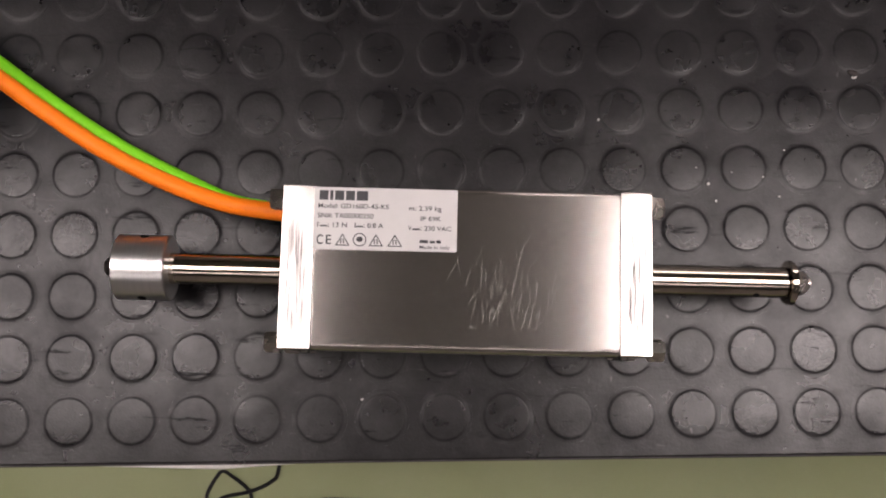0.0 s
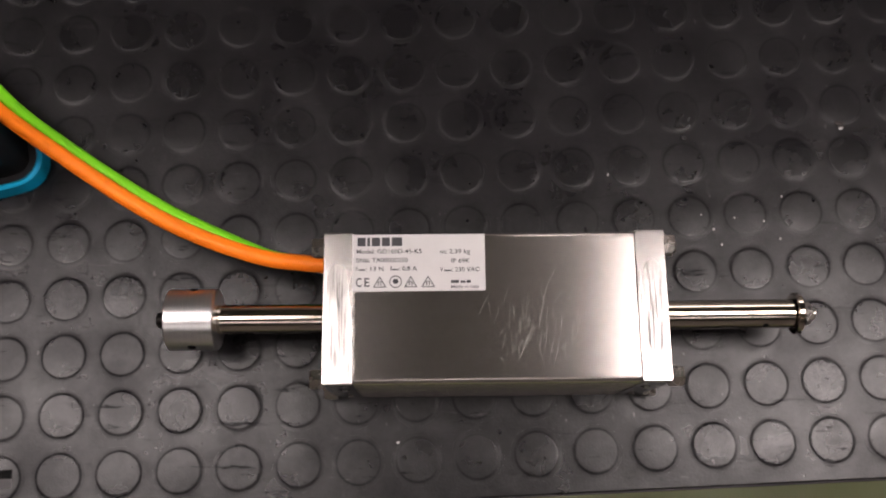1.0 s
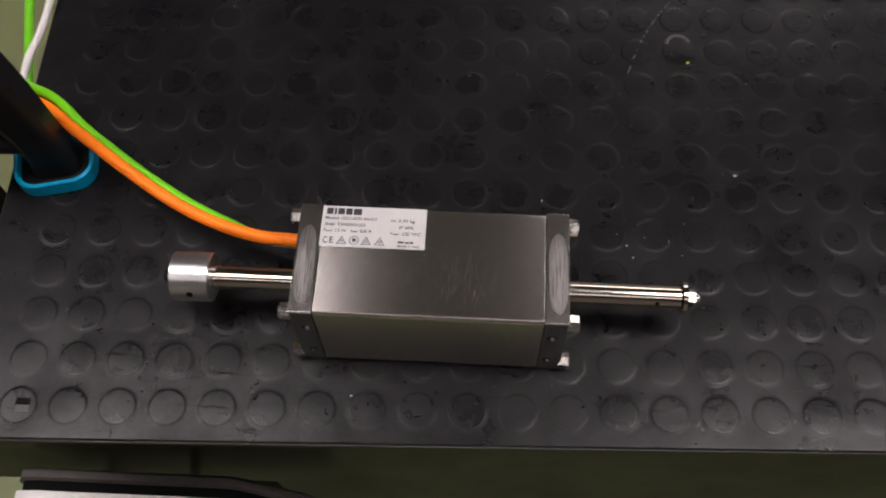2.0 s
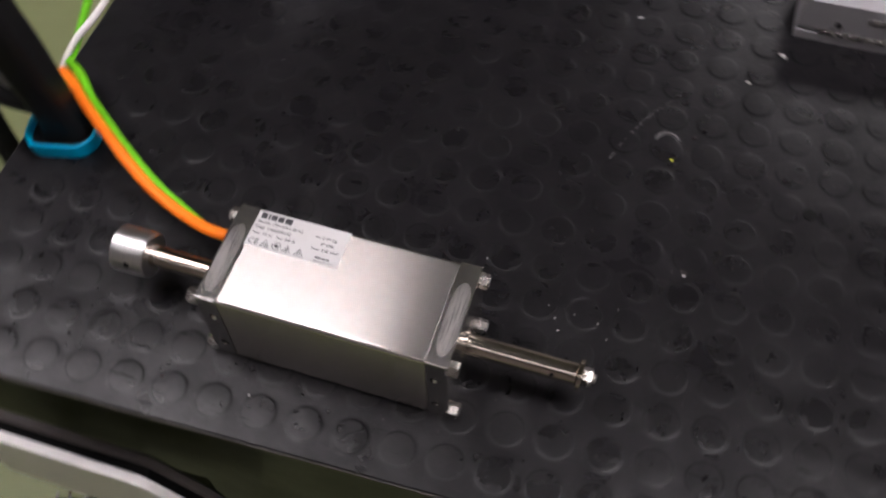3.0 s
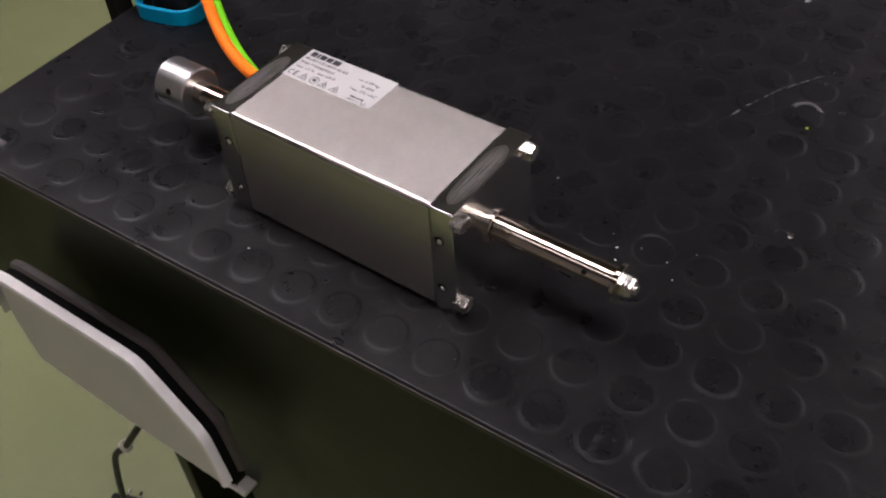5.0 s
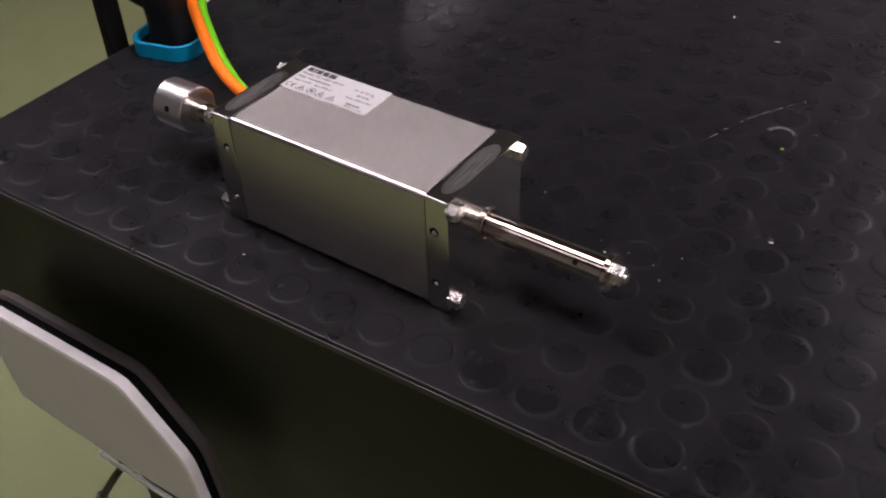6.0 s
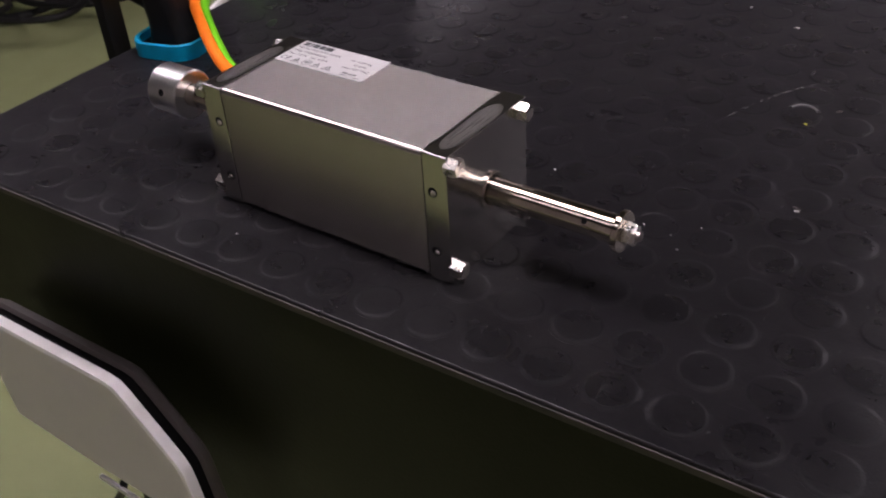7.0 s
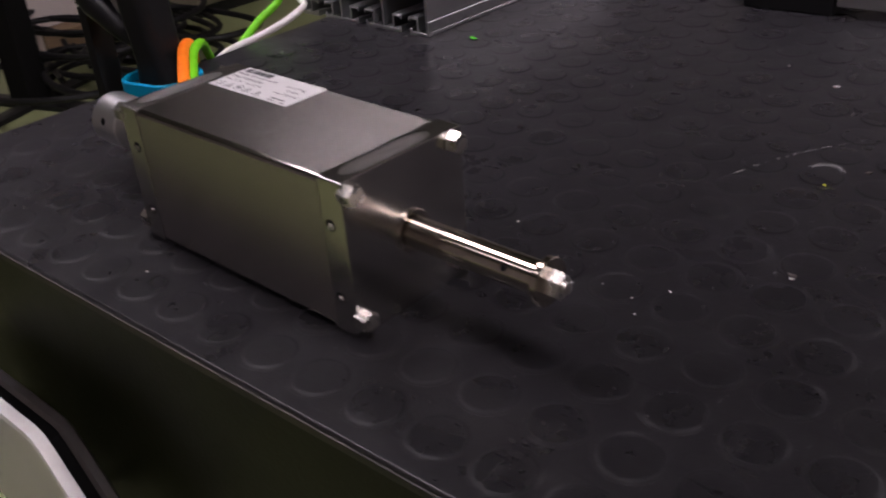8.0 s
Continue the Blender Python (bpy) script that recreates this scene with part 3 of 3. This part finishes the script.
# ---------------------------------------------------------------- clamp
clamp = thing("bar_clamp", "black bar clamp with a blue pad gripping the table edge", "clamp")
CX, CY = -0.2665, 0.0975
spin = pose(CX, CY, 0, 0, 0, 14)
ring = bmesh.new()
outer, inner = rounded(0.054, 0.046, 0.016, 6), rounded(0.048, 0.040, 0.013, 6)
loops = []
for pts, z in ((outer, TOP + 0.0004), (outer, TOP + 0.0118), ([((a[0] + b[0]) / 2, (a[1] + b[1]) / 2) for a, b in zip(outer, inner)], TOP + 0.0128), (inner, TOP + 0.0118), (inner, TOP + 0.0004)):
    loops.append([ring.verts.new((x, y, z)) for x, y in pts])
for a, b in zip(loops, loops[1:] + loops[:1]):
    for i in range(len(a)):
        j = (i + 1) % len(a)
        ring.faces.new((a[i], a[j], b[j], b[i]))
bmesh.ops.transform(ring, matrix=spin, verts=ring.verts)
part("pad", ring, "blue", clamp, "blue rubber pad rim")
part("pad_core", prism(rounded(0.0476, 0.0396, 0.0128, 6), 0.006, 0.001, 2, spin @ Matrix.Translation((0, 0, TOP + 0.0004))), "plastic", clamp)


def lofted(rings):
    """A skin over outlines of the same count, each with its own matrix."""
    bm = bmesh.new()
    loops = [[bm.verts.new(m @ Vector((x, y, 0))) for x, y in pts] for pts, m in rings]
    for a, b in zip(loops, loops[1:]):
        for i in range(len(a)):
            j = (i + 1) % len(a)
            bm.faces.new((a[i], a[j], b[j], b[i]))
    bm.faces.new(loops[0][::-1])
    bm.faces.new(loops[-1])
    return bm


part("jaw", lofted([(rounded(0.034, 0.028, 0.009), spin @ pose(0.001, 0, TOP + 0.006)), (rounded(0.030, 0.026, 0.008), spin @ pose(0.001, 0, TOP + 0.018)), (rounded(0.028, 0.028, 0.008), spin @ pose(0.000, 0.001, TOP + 0.026)), (rounded(0.027, 0.030, 0.008), spin @ pose(-0.002, 0.001, TOP + 0.045)), (rounded(0.028, 0.032, 0.008), spin @ pose(-0.006, 0.002, TOP + 0.080, 0, -5, 0)), (rounded(0.030, 0.033, 0.009), spin @ pose(-0.012, 0.002, TOP + 0.120, 0, -9, 0)), (rounded(0.032, 0.030, 0.011), spin @ pose(-0.018, 0.002, TOP + 0.160, 0, -10, 0))]), "plastic", clamp, "black moulded jaw")
part("bar", prism(rounded(0.008, 0.020, 0.001, 2), 0.40, 0.0006, 1, pose(-0.3200, 0.084, TOP - 0.34, 0, 0, 14)), "frame", clamp, "flat black steel bar")
part("arm", lofted([(rounded(0.016, 0.024, 0.006), spin @ pose(0.000, 0.0, TOP + 0.036, 0, -62, 0)), (rounded(0.017, 0.027, 0.007), spin @ pose(-0.022, 0.0, TOP + 0.046, 0, -62, 0)), (rounded(0.020, 0.030, 0.008), spin @ pose(-0.044, 0.0, TOP + 0.062, 0, -45, 0)), (rounded(0.024, 0.030, 0.009), spin @ pose(-0.057, 0.0, TOP + 0.084, 0, -22, 0)), (rounded(0.026, 0.029, 0.010), spin @ pose(-0.062, 0.0, TOP + 0.115, 0, -8, 0)), (rounded(0.024, 0.027, 0.010), spin @ pose(-0.064, 0.0, TOP + 0.150, 0, -2, 0))]), "plastic", clamp, "black curved clamp head")
# lever of the clamp; its sheen is put into the grey colour
part("gusset", lofted([(rounded(0.006, 0.012, 0.002), spin @ pose(-0.020, 0, TOP + 0.054, 0, -30, 0)), (rounded(0.014, 0.012, 0.003), spin @ pose(-0.031, 0, TOP + 0.084, 0, -20, 0)), (rounded(0.022, 0.012, 0.003), spin @ pose(-0.039, 0, TOP + 0.125, 0, -12, 0))]), "greyplastic", clamp, "lever between jaw and head, grey for the sheen on it")
part("lower_jaw", lofted([(rounded(0.030, 0.028, 0.008), pose(-0.3290, 0.084, TOP - 0.110, 0, 90, 14)), (rounded(0.026, 0.026, 0.008), pose(-0.2350, 0.108, TOP - 0.090, 0, 90, 14))]), "plastic", clamp)
part("lower_pad", prism(rounded(0.030, 0.026, 0.008), 0.058, 0.001, 1, pose(-0.2360, 0.108, TOP - 0.0820, 0, 0, 14)), "plastic", clamp)

# ---------------------------------------------------------------- aluminium extrusions at the back of the mat


def extrusion(m, width, height, length, slots, label):
    """A hollow profile along y, open at both ends, with T-slots along its underside and one groove on its side."""
    ob = thing("aluminium_profile", label, "aluminium profile", at=m)
    t, pitch = 0.003, width / slots
    bm = bmesh.new()

    def wall(x0, x1, z0, z1):
        slab(x0, x1, 0, length, z0, z1, 0.0004, 1, bm=bm)
    wall(0, width, height - t, height)
    part("top_wall", bm, "extrusion", ob)
    bm = bmesh.new()
    wall(0, t, t, height - t)
    part("side_wall", bm, "extrusion", ob)
    bm = bmesh.new()
    # outer side with a shallow groove
    wall(width - t, width, t, 0.012)
    wall(width - t, width - 0.001, 0.012, 0.0145)
    wall(width - t, width, 0.0145, height - t)
    part("side_wall", bm, "extrusion", ob, "grooved side wall")
    for i in range(slots):
        bm = bmesh.new()
        c = (i + 0.5) * pitch
        a, b = i * pitch + (0 if i == 0 else 0.0), (i + 1) * pitch
        wall(a, c - 0.0045, 0, t)
        wall(c + 0.0045, b, 0, t)
        for s in (-1, 1):
            x = c + s * 0.0125
            wall(min(x, x + s * 0.002), max(x, x + s * 0.002), t, 0.0125)
            wall(min(c + s * 0.0045, c + s * 0.0075), max(c + s * 0.0045, c + s * 0.0075), t, 0.0052)
        wall(c - 0.0145, c - 0.0050, 0.0125, 0.0145)
        wall(c + 0.0050, c + 0.0145, 0.0125, 0.0145)
        wall(c - 0.0050, c - 0.0035, 0.0110, 0.0145)
        wall(c + 0.0035, c + 0.0050, 0.0110, 0.0145)
        part("slot_channel", bm, "extrusion", ob, "open T-slot channel")
        if i:
            bm = bmesh.new()
            wall(i * pitch - 0.001, i * pitch + 0.001, t, height - t)
            part("web", bm, "extrusion", ob, "thin inner web")
    return ob


extrusion(pose(-0.3330, 0.2860, TOP - 0.0002, 0, 0, 1.0), 0.150, 0.080, 0.26, 3, "wide hollow aluminium profile with T-slots, lying on the mat")
bar = thing("aluminium_block", "grey aluminium block with bright slots, lying on the mat", "aluminium block", at=pose(0.2420, 0.3585, TOP - 0.0002, 0, 0, 1.0))
bm = slab(0, 0.20, 0.0, 0.070, 0.0, 0.0085, 0.0006)
slab(0.0, 0.20, 0.002, 0.070, 0.0085, 0.0125, bm=bm)
slab(0, 0.20, 0.0, 0.070, 0.0125, 0.040, 0.0006, bm=bm)
part("block", bm, "blasted", bar)
part("slot_strip", slab(0.016, 0.180, -0.0008, 0.002, 0.0090, 0.0120, 0.0003), "bolt", bar, "bright milled slot")
part("slot_strip", slab(0.050, 0.180, -0.0008, 0.002, 0.0270, 0.0310, 0.0003), "bolt", bar, "bright milled slot")
for x in (0.030, 0.120):
    part("hole", turned([(-0.0002, 0.0), (-0.0002, 0.0024), (0.0009, 0.0025), (0.0009, 0.0)], 16, pose(x, -0.0004, 0.0200, 0, 0, -90)), "void", bar)
far = thing("aluminium_rail", "long aluminium rail on black feet at the back of the mat", "rail", at=pose(-0.012, 0.4800, TOP - 0.0002, 0, 0, 4.0))
for x in (0.0, 0.33):
    part("foot", slab(x, x + 0.072, 0.0, 0.05, 0.0, 0.036, 0.002), "plastic", far, "black plastic foot")
rail = slab(0.0735, 0.3285, 0.001, 0.045, 0.008, 0.026, 0.001)
slab(0.0735, 0.3285, 0.004, 0.042, 0.026, 0.032, 0.001, bm=rail)
part("rail", rail, "extrusion", far, "bright aluminium rail")
for x in (0.14, 0.24):
    part("screw", turned([(0, 0.0), (0, 0.004), (0.003, 0.0036), (0.003, 0.0)], 18, pose(x, 0.023, 0.0319, 0, -90, 0)), "blackened", far)

# ---------------------------------------------------------------- grey panel below the front edge
cover = thing("cover_panel", "grey painted panel with white edge and black seal under the bench", "panel")
FACE = [(-0.300, 0.770), (-0.140, 0.775), (-0.0940, 0.7260), (-0.0865, 0.664), (-0.204, 0.661), (-0.302, 0.664), (-0.309, 0.715)]
UPRIGHT = Matrix(((1, 0, 0, 0), (0, 0, -1, 0), (0, 1, 0, 0), (0, 0, 0, 1)))    # polygon xy -> xz, depth towards -y
part("sheet", prism(FACE, 0.004, 0.0008, 2, Matrix.Translation((0, -0.0990, 0)) @ UPRIGHT), "panel", cover, "flat grey sheet")


def strip(points, y0, y1, thick, bevel):
    """A band that follows points in xz, from y0 to y1."""
    bm = bmesh.new()
    n = len(points)
    normals = []
    for i in range(n):
        a, b = Vector(points[max(i - 1, 0)]), Vector(points[min(i + 1, n - 1)])
        d = (b - a).normalized()
        normals.append(Vector((-d.y, d.x)))
    rows = []
    for p, q in zip(points, normals):
        p = Vector(p)
        rows.append([bm.verts.new((c.x, y, c.y)) for c, y in ((p, y0), (p, y1), (p + q * thick, y1 + bevel), (p + q * thick, y0 - bevel))])
    for a, b in zip(rows, rows[1:]):
        for i in range(4):
            j = (i + 1) % 4
            bm.faces.new((a[i], a[j], b[j], b[i]))
    bm.faces.new(rows[0])
    bm.faces.new(rows[-1][::-1])
    return bm


RIM = [(-0.308, 0.722), (-0.3045, 0.754), (-0.298, 0.768), (-0.285, 0.7715), (-0.150, 0.7760), (-0.1420, 0.7748), (-0.1350, 0.7695), (-0.0980, 0.7325), (-0.0937, 0.7250), (-0.0915, 0.7130), (-0.0860, 0.673)]
part("edge_trim", strip(RIM, -0.1075, -0.0985, 0.0030, -0.0008), "edge", cover, "white edge trim")
part("seal", strip([(x, z - 0.002) for x, z in RIM], -0.0910, -0.0820, 0.0030, -0.002), "shell", cover, "dark grey rubber seal")
part("back_shell", prism([(x * 0.985 - 0.0025, z - 0.004) for x, z in FACE], 0.0130, 0.001, 2, Matrix.Translation((0, -0.0850, 0)) @ UPRIGHT), "void", cover, "black rear shell")
part("lip", slab(-0.272, -0.118, -0.0760, -0.0720, 0.5780, 0.5830, 0.0010), "edge", cover, "pale lower rail")
part("bracket", slab(-0.1300, -0.1180, -0.0719, -0.0560, 0.5785, 0.5825, 0.0006), "edge", cover, "pale end of the lower rail")
for x in (-0.27, -0.20):
    bm = slab(x - 0.003, x + 0.003, -0.0855, -0.0440, 0.669, 0.675, 0.001)
    part("bracket", bm, "pedestal", cover, "olive mounting bracket")
thing("black_cable", "black cable with a white tie under the grey panel", "cable",
      tube([(-0.246, -0.070, 0.5850), (-0.254, -0.0705, 0.5680), (-0.267, -0.074, 0.547), (-0.305, -0.074, 0.488), (-0.348, -0.074, 0.421), (-0.40, -0.07, 0.24), (-0.42, -0.06, 0.010), (-0.46, -0.03, 0.004)], 0.0034, 10), "black")
thing("cable_tie", "small white cable tie round the black cable", "cable tie", turned([(-0.005, 0.0035), (-0.005, 0.0056), (0.005, 0.0056), (0.005, 0.0035)], 16, pose(-0.302, -0.0740, 0.4930, 0, 57, 0)), "white")

# ---------------------------------------------------------------- on the floor
ad = thing("power_adapter", "black plug-in power adapter lying on the green floor", "power adapter", at=pose(-0.556, -0.034, 0.0, 0, 0, 22))
part("body", slab(-0.025, 0.025, -0.034, 0.034, 0.0, 0.034, 0.005, 3), "plastic", ad)
for x in (-0.0095, 0.0095):
    part("pin", prism(rounded(0.0048, 0.0048, 0.0023, 4), 0.016, 0.0008, 1, pose(x, 0.034, 0.016, -90)), "bolt", ad)
part("strain_relief", turned([(0.0, 0.0045), (0.012, 0.0032), (0.012, 0.0)], 14, pose(0.0, -0.033, 0.014, 0, 0, -90)), "plastic", ad)
part("rating_print", slab(-0.015, 0.015, -0.018, 0.018, 0.0338, 0.0343), "frame", ad, "faded grey print")
thing("adapter_cable", "thin black lead of the power adapter on the floor", "cable",
      tube([(-0.5340, -0.0840, 0.014), (-0.527, -0.105, 0.006), (-0.505, -0.140, 0.003), (-0.450, -0.160, 0.003), (-0.380, -0.135, 0.003), (-0.320, -0.060, 0.003), (-0.285, 0.020, 0.003)], 0.0026, 10), "black")
thing("black_cable", "thin black cable kinked on the green floor", "cable",
      tube([(-0.345, -0.290, 0.003), (-0.322, -0.248, 0.003), (-0.320, -0.229, 0.003), (-0.308, -0.206, 0.003), (-0.299, -0.199, 0.004), (-0.284, -0.207, 0.005), (-0.264, -0.222, 0.006), (-0.257, -0.238, 0.004), (-0.246, -0.275, 0.003)], 0.0026, 10), "black")
thing("black_cable", "thin black cable winding over the green floor", "cable",
      tube([(-0.330, -0.262, 0.003), (-0.300, -0.236, 0.003), (-0.262, -0.226, 0.009), (-0.232, -0.212, 0.003), (-0.222, -0.192, 0.003), (-0.216, -0.10, 0.003), (-0.250, 0.00, 0.003), (-0.352, 0.096, 0.003), (-0.318, 0.114, 0.003), (-0.300, 0.165, 0.003), (-0.27, 0.30, 0.003)], 0.0026, 10), "black")
thing("black_cable", "black cable in shadow on the floor under the bench", "cable",
      tube([(-0.301, 0.058, 0.003), (-0.25, 0.077, 0.003), (-0.229, 0.108, 0.003), (-0.211, 0.147, 0.003), (-0.16, 0.20, 0.003), (-0.05, 0.26, 0.003)], 0.0022, 8), "black")
ms = thing("computer_mouse", "rounded black plastic shell lying on the floor", "mouse", at=pose(-0.132, -0.262, 0.0))
part("shell", lofted([(rounded(0.096, 0.058, 0.026), pose(0, 0, 0.0)), (rounded(0.100, 0.062, 0.028), pose(0, 0, 0.010)), (rounded(0.090, 0.052, 0.025), pose(0, 0, 0.024)), (rounded(0.060, 0.030, 0.014), pose(0, 0, 0.033))]), "plastic", ms)

# far corner of the room
st = thing("equipment_stand", "black steel stand with cables at its foot", "stand", at=pose(-2.95, 1.10, 0, 0, 0, 20))
part("post", slab(-0.05, 0.05, -0.05, 0.05, 0.02, 1.5, 0.008), "void", st)
part("foot", slab(-0.30, 0.30, -0.035, 0.035, 0.0, 0.02, 0.004), "frame", st)
part("foot", slab(-0.035, 0.035, -0.30, 0.30, 0.0, 0.018, 0.004), "frame", st)
random.seed(8)
# a cable tangle, with extra coils added to stand for shade on the floor
for i in range(15):
    cx, cy = -3.05 + random.uniform(-0.35, 0.45), 1.34 + random.uniform(-0.3, 0.40)
    pts = [(cx + random.uniform(0.2, 0.38) * math.cos(a * 1.05 + i), cy + random.uniform(0.14, 0.26) * math.sin(a * 1.05 + i), 0.02 + 0.012 * i + 0.01 * random.random()) for a in range(9)]
    thing("cable_coil", "black cable coil of the tangle by the wall, some added as floor shade", "cable", tube(pts, 0.012, 8, 6), "black", group="cable coils")
thing("black_cable", "black cable looping in front of the pale box", "cable", tube([(-3.55, 1.20, 0.33), (-3.42, 1.42, 0.42), (-3.32, 1.60, 0.42), (-3.24, 1.74, 0.34), (-3.20, 1.78, 0.16), (-3.1, 1.7, 0.05)], 0.010, 8), "black")


def carton(name, label, material, m, w, d, h):
    ob = thing(name, label, "box", at=m)
    part("body", slab(-w / 2, w / 2, -d / 2, d / 2, 0, h - 0.012, 0.004), material, ob)
    part("flap", slab(-w / 2 - 0.002, -0.004, -d / 2 - 0.002, d / 2 + 0.002, h - 0.012, h - 0.006, 0.001), material, ob)
    part("flap", slab(0.004, w / 2 + 0.002, -d / 2 - 0.002, d / 2 + 0.002, h - 0.012, h - 0.006, 0.001), material, ob)
    return ob


carton("storage_box", "pale closed storage box against the wall", "palebox", pose(-4.0, 1.55, 0, 0, 0, 6), 0.9, 0.9, 0.75)
carton("cardboard_box", "brown cardboard box on the floor by the wall", "carton", pose(-3.60, 1.62, 0, 0, 0, -12), 0.34, 0.30, 0.10)
cab = thing("floor_cabinet", "olive-brown metal cabinet standing by the wall", "cabinet", at=pose(-3.75, 2.75, 0, 0, 0, 2))
part("body", slab(-0.45, 0.42, -0.70, 0.70, 0.06, 1.10, 0.006), "cabinet", cab)
part("plinth", slab(-0.42, 0.38, -0.68, 0.68, 0.0, 0.06), "frame", cab)
for y in (-0.69, 0.006):
    d = part("door", slab(0.423, 0.441, y, y + 0.684, 0.08, 1.08, 0.003), "cabinet", cab)
    part("handle", slab(0.441, 0.455, y + (0.62 if y < 0 else 0.04), y + (0.64 if y < 0 else 0.06), 0.55, 0.70, 0.003), "frame", d)

# ---------------------------------------------------------------- swarf and scraps on the mat
ZM = TOP - 0.00045


def chip(x, y, size, material, label, name="swarf_chip", long=1.0, turn=0.0, z=ZM):
    bm = bmesh.new()
    bmesh.ops.create_icosphere(bm, subdivisions=1, radius=size)
    for v in bm.verts:
        v.co *= random.uniform(0.6, 1.15)
        v.co.x *= long
        v.co.z *= 0.55
    low = min(v.co.z for v in bm.verts)
    bmesh.ops.translate(bm, vec=(0, 0, -low), verts=bm.verts)
    return thing(name, label, "swarf", bm, material, at=pose(x, y, z, 0, 0, turn), group="scraps on the mat", smooth=False)


random.seed(11)
for x, y, s, ln, a in ((0.0682, 0.0853, 0.0008, 1.0, 0), (0.1241, 0.0537, 0.0008, 1.3, 30), (0.1997, 0.1112, 0.0014, 1.3, 20), (0.0803, 0.3661, 0.0012, 1.0, 0), (0.1218, 0.3434, 0.0013, 2.4, 25), (0.2162, 0.2989, 0.0013, 1.6, -20), (0.2380, 0.3340, 0.0020, 1.8, -15), (-0.0474, -0.0581, 0.0008, 1.2, 0), (0.128, 0.045, 0.0007, 1, 0), (0.136, 0.060, 0.0006, 1, 0), (0.152, 0.058, 0.0007, 1, 0), (0.163, 0.072, 0.0006, 1, 0), (0.118, 0.062, 0.0006, 1, 0), (0.160, 0.048, 0.0007, 1, 0)):
    chip(x, y, s, "chip", "tiny white swarf chip on the black mat", long=ln, turn=a)
chip(-0.2000, 0.2800, 0.0016, "chipmetal", "bright metal chip on the black mat", long=1.3)
chip(-0.1490, 0.3040, 0.0022, "chipgreen", "small green wire scrap on the mat", "wire_scrap", 2.2, -10)
chip(0.1734, 0.2063, 0.0011, "chipyellow", "tiny yellow scrap on the mat", "plastic_scrap", 1.2, 0)
chip(0.1992, 0.1131, 0.0019, "chipbrown", "dark brown splinter on the mat", "splinter", 2.0, -30)
chip(0.186, 0.232, 0.0016, "chipbrown", "dark brown splinter on the mat", "splinter", 1.6, 40)
thing("rubber_plug", "flat black plug set into the mat", "plug", turned([(0, 0.0), (0, 0.0048), (0.0006, 0.0046), (0.0008, 0.0)], 24, pose(0.2748, 0.187, ZM, 0, -90, 0)), "void")
ring = bmesh.new()
pts = [(0.1672 + 0.0085 * math.cos(radians(a)), 0.2225 + 0.0085 * math.sin(radians(a)), ZM + 0.0003) for a in range(20, 200, 20)]
thing("wire_clipping", "bent pale wire clipping on the mat", "wire", tube(pts, 0.0009, 6, 3, wide=1.6), "scuff")
for i in range(30):
    s = random.random()
    chip(0.128 + 0.044 * s - 0.006 * math.sin(3 * s), 0.190 + 0.085 * s, random.uniform(0.0003, 0.0010), "scuff", "pale grey rubbed speck on the mat", "rubbed_speck", random.uniform(1.4, 3.0), 62 + random.uniform(-12, 12))

# ---------------------------------------------------------------- studs of the mat
PITCH, RS = 0.0306, 0.0117


PROFILE = [(-0.0010, RS + 0.0022), (-0.00040, RS + 0.0020), (-0.00040, RS + 0.0006), (-0.00036, RS + 0.0002), (-0.00024, RS - 0.0004), (-0.00016, RS - 0.0010), (-0.00013, RS - 0.0019), (-0.00014, 0.0)]


def with_lips(me, top=0.0):
    """The rounded rim takes the worn rubber, the foot a ring of dust."""
    me.materials.append(M["lip"])
    me.materials.append(M["dusty"])
    for f in me.polygons:
        if math.hypot(f.normal.x, f.normal.y) > 0.12:
            f.material_index = 1
        elif max(me.vertices[i].co.z for i in f.vertices) - top < -0.00030:
            f.material_index = 2
    return me


def stud_mesh():
    return with_lips(finish("stud", turned(PROFILE, 28, pose(0, 0, 0, 0, -90, 0)), "stud", True, 60))


spots = []
for i in range(-8, 32):
    for j in range(-2, 27):
        u, v = i * PITCH - 0.0089, j * PITCH - 0.0042
        if u < U1 - 0.015 and v < V1 - 0.015:
            spots.append((math.hypot(max(abs(u) - 0.16, 0), max(abs(v - 0.03) - 0.08, 0)), u, v))
spots.sort()
# a stud torn open near the front corner
nu, nv = -8 * PITCH - 0.0062, -2 * PITCH - 0.0042
part("torn_notch", slab(nu - 0.0045, nu + 0.0045, nv + 0.0002, nv + 0.0046, TOP - 0.0004, TOP + 0.00003), "void", mat, "small torn notch in a stud", smooth=False)
part("worn_patch", slab(nu - 0.0043, nu + 0.0043, nv - 0.0046, nv, TOP - 0.0004, TOP + 0.00003), "scuff", mat, "pale worn patch below the notch", smooth=False)
sm = stud_mesh()
for _, u, v in spots[:300]:
    ob = new("stud", sm)
    ob.parent = mat
    ob.matrix_basis = pose(u, v, TOP)
bm = bmesh.new()
for _, u, v in spots[300:]:
    turned(PROFILE, 18, pose(u, v, TOP, 0, -90, 0), bm)
rest = part("far_studs", bm, "stud", mat)
with_lips(rest.data, TOP)
tagged(rest, kind="stuff")
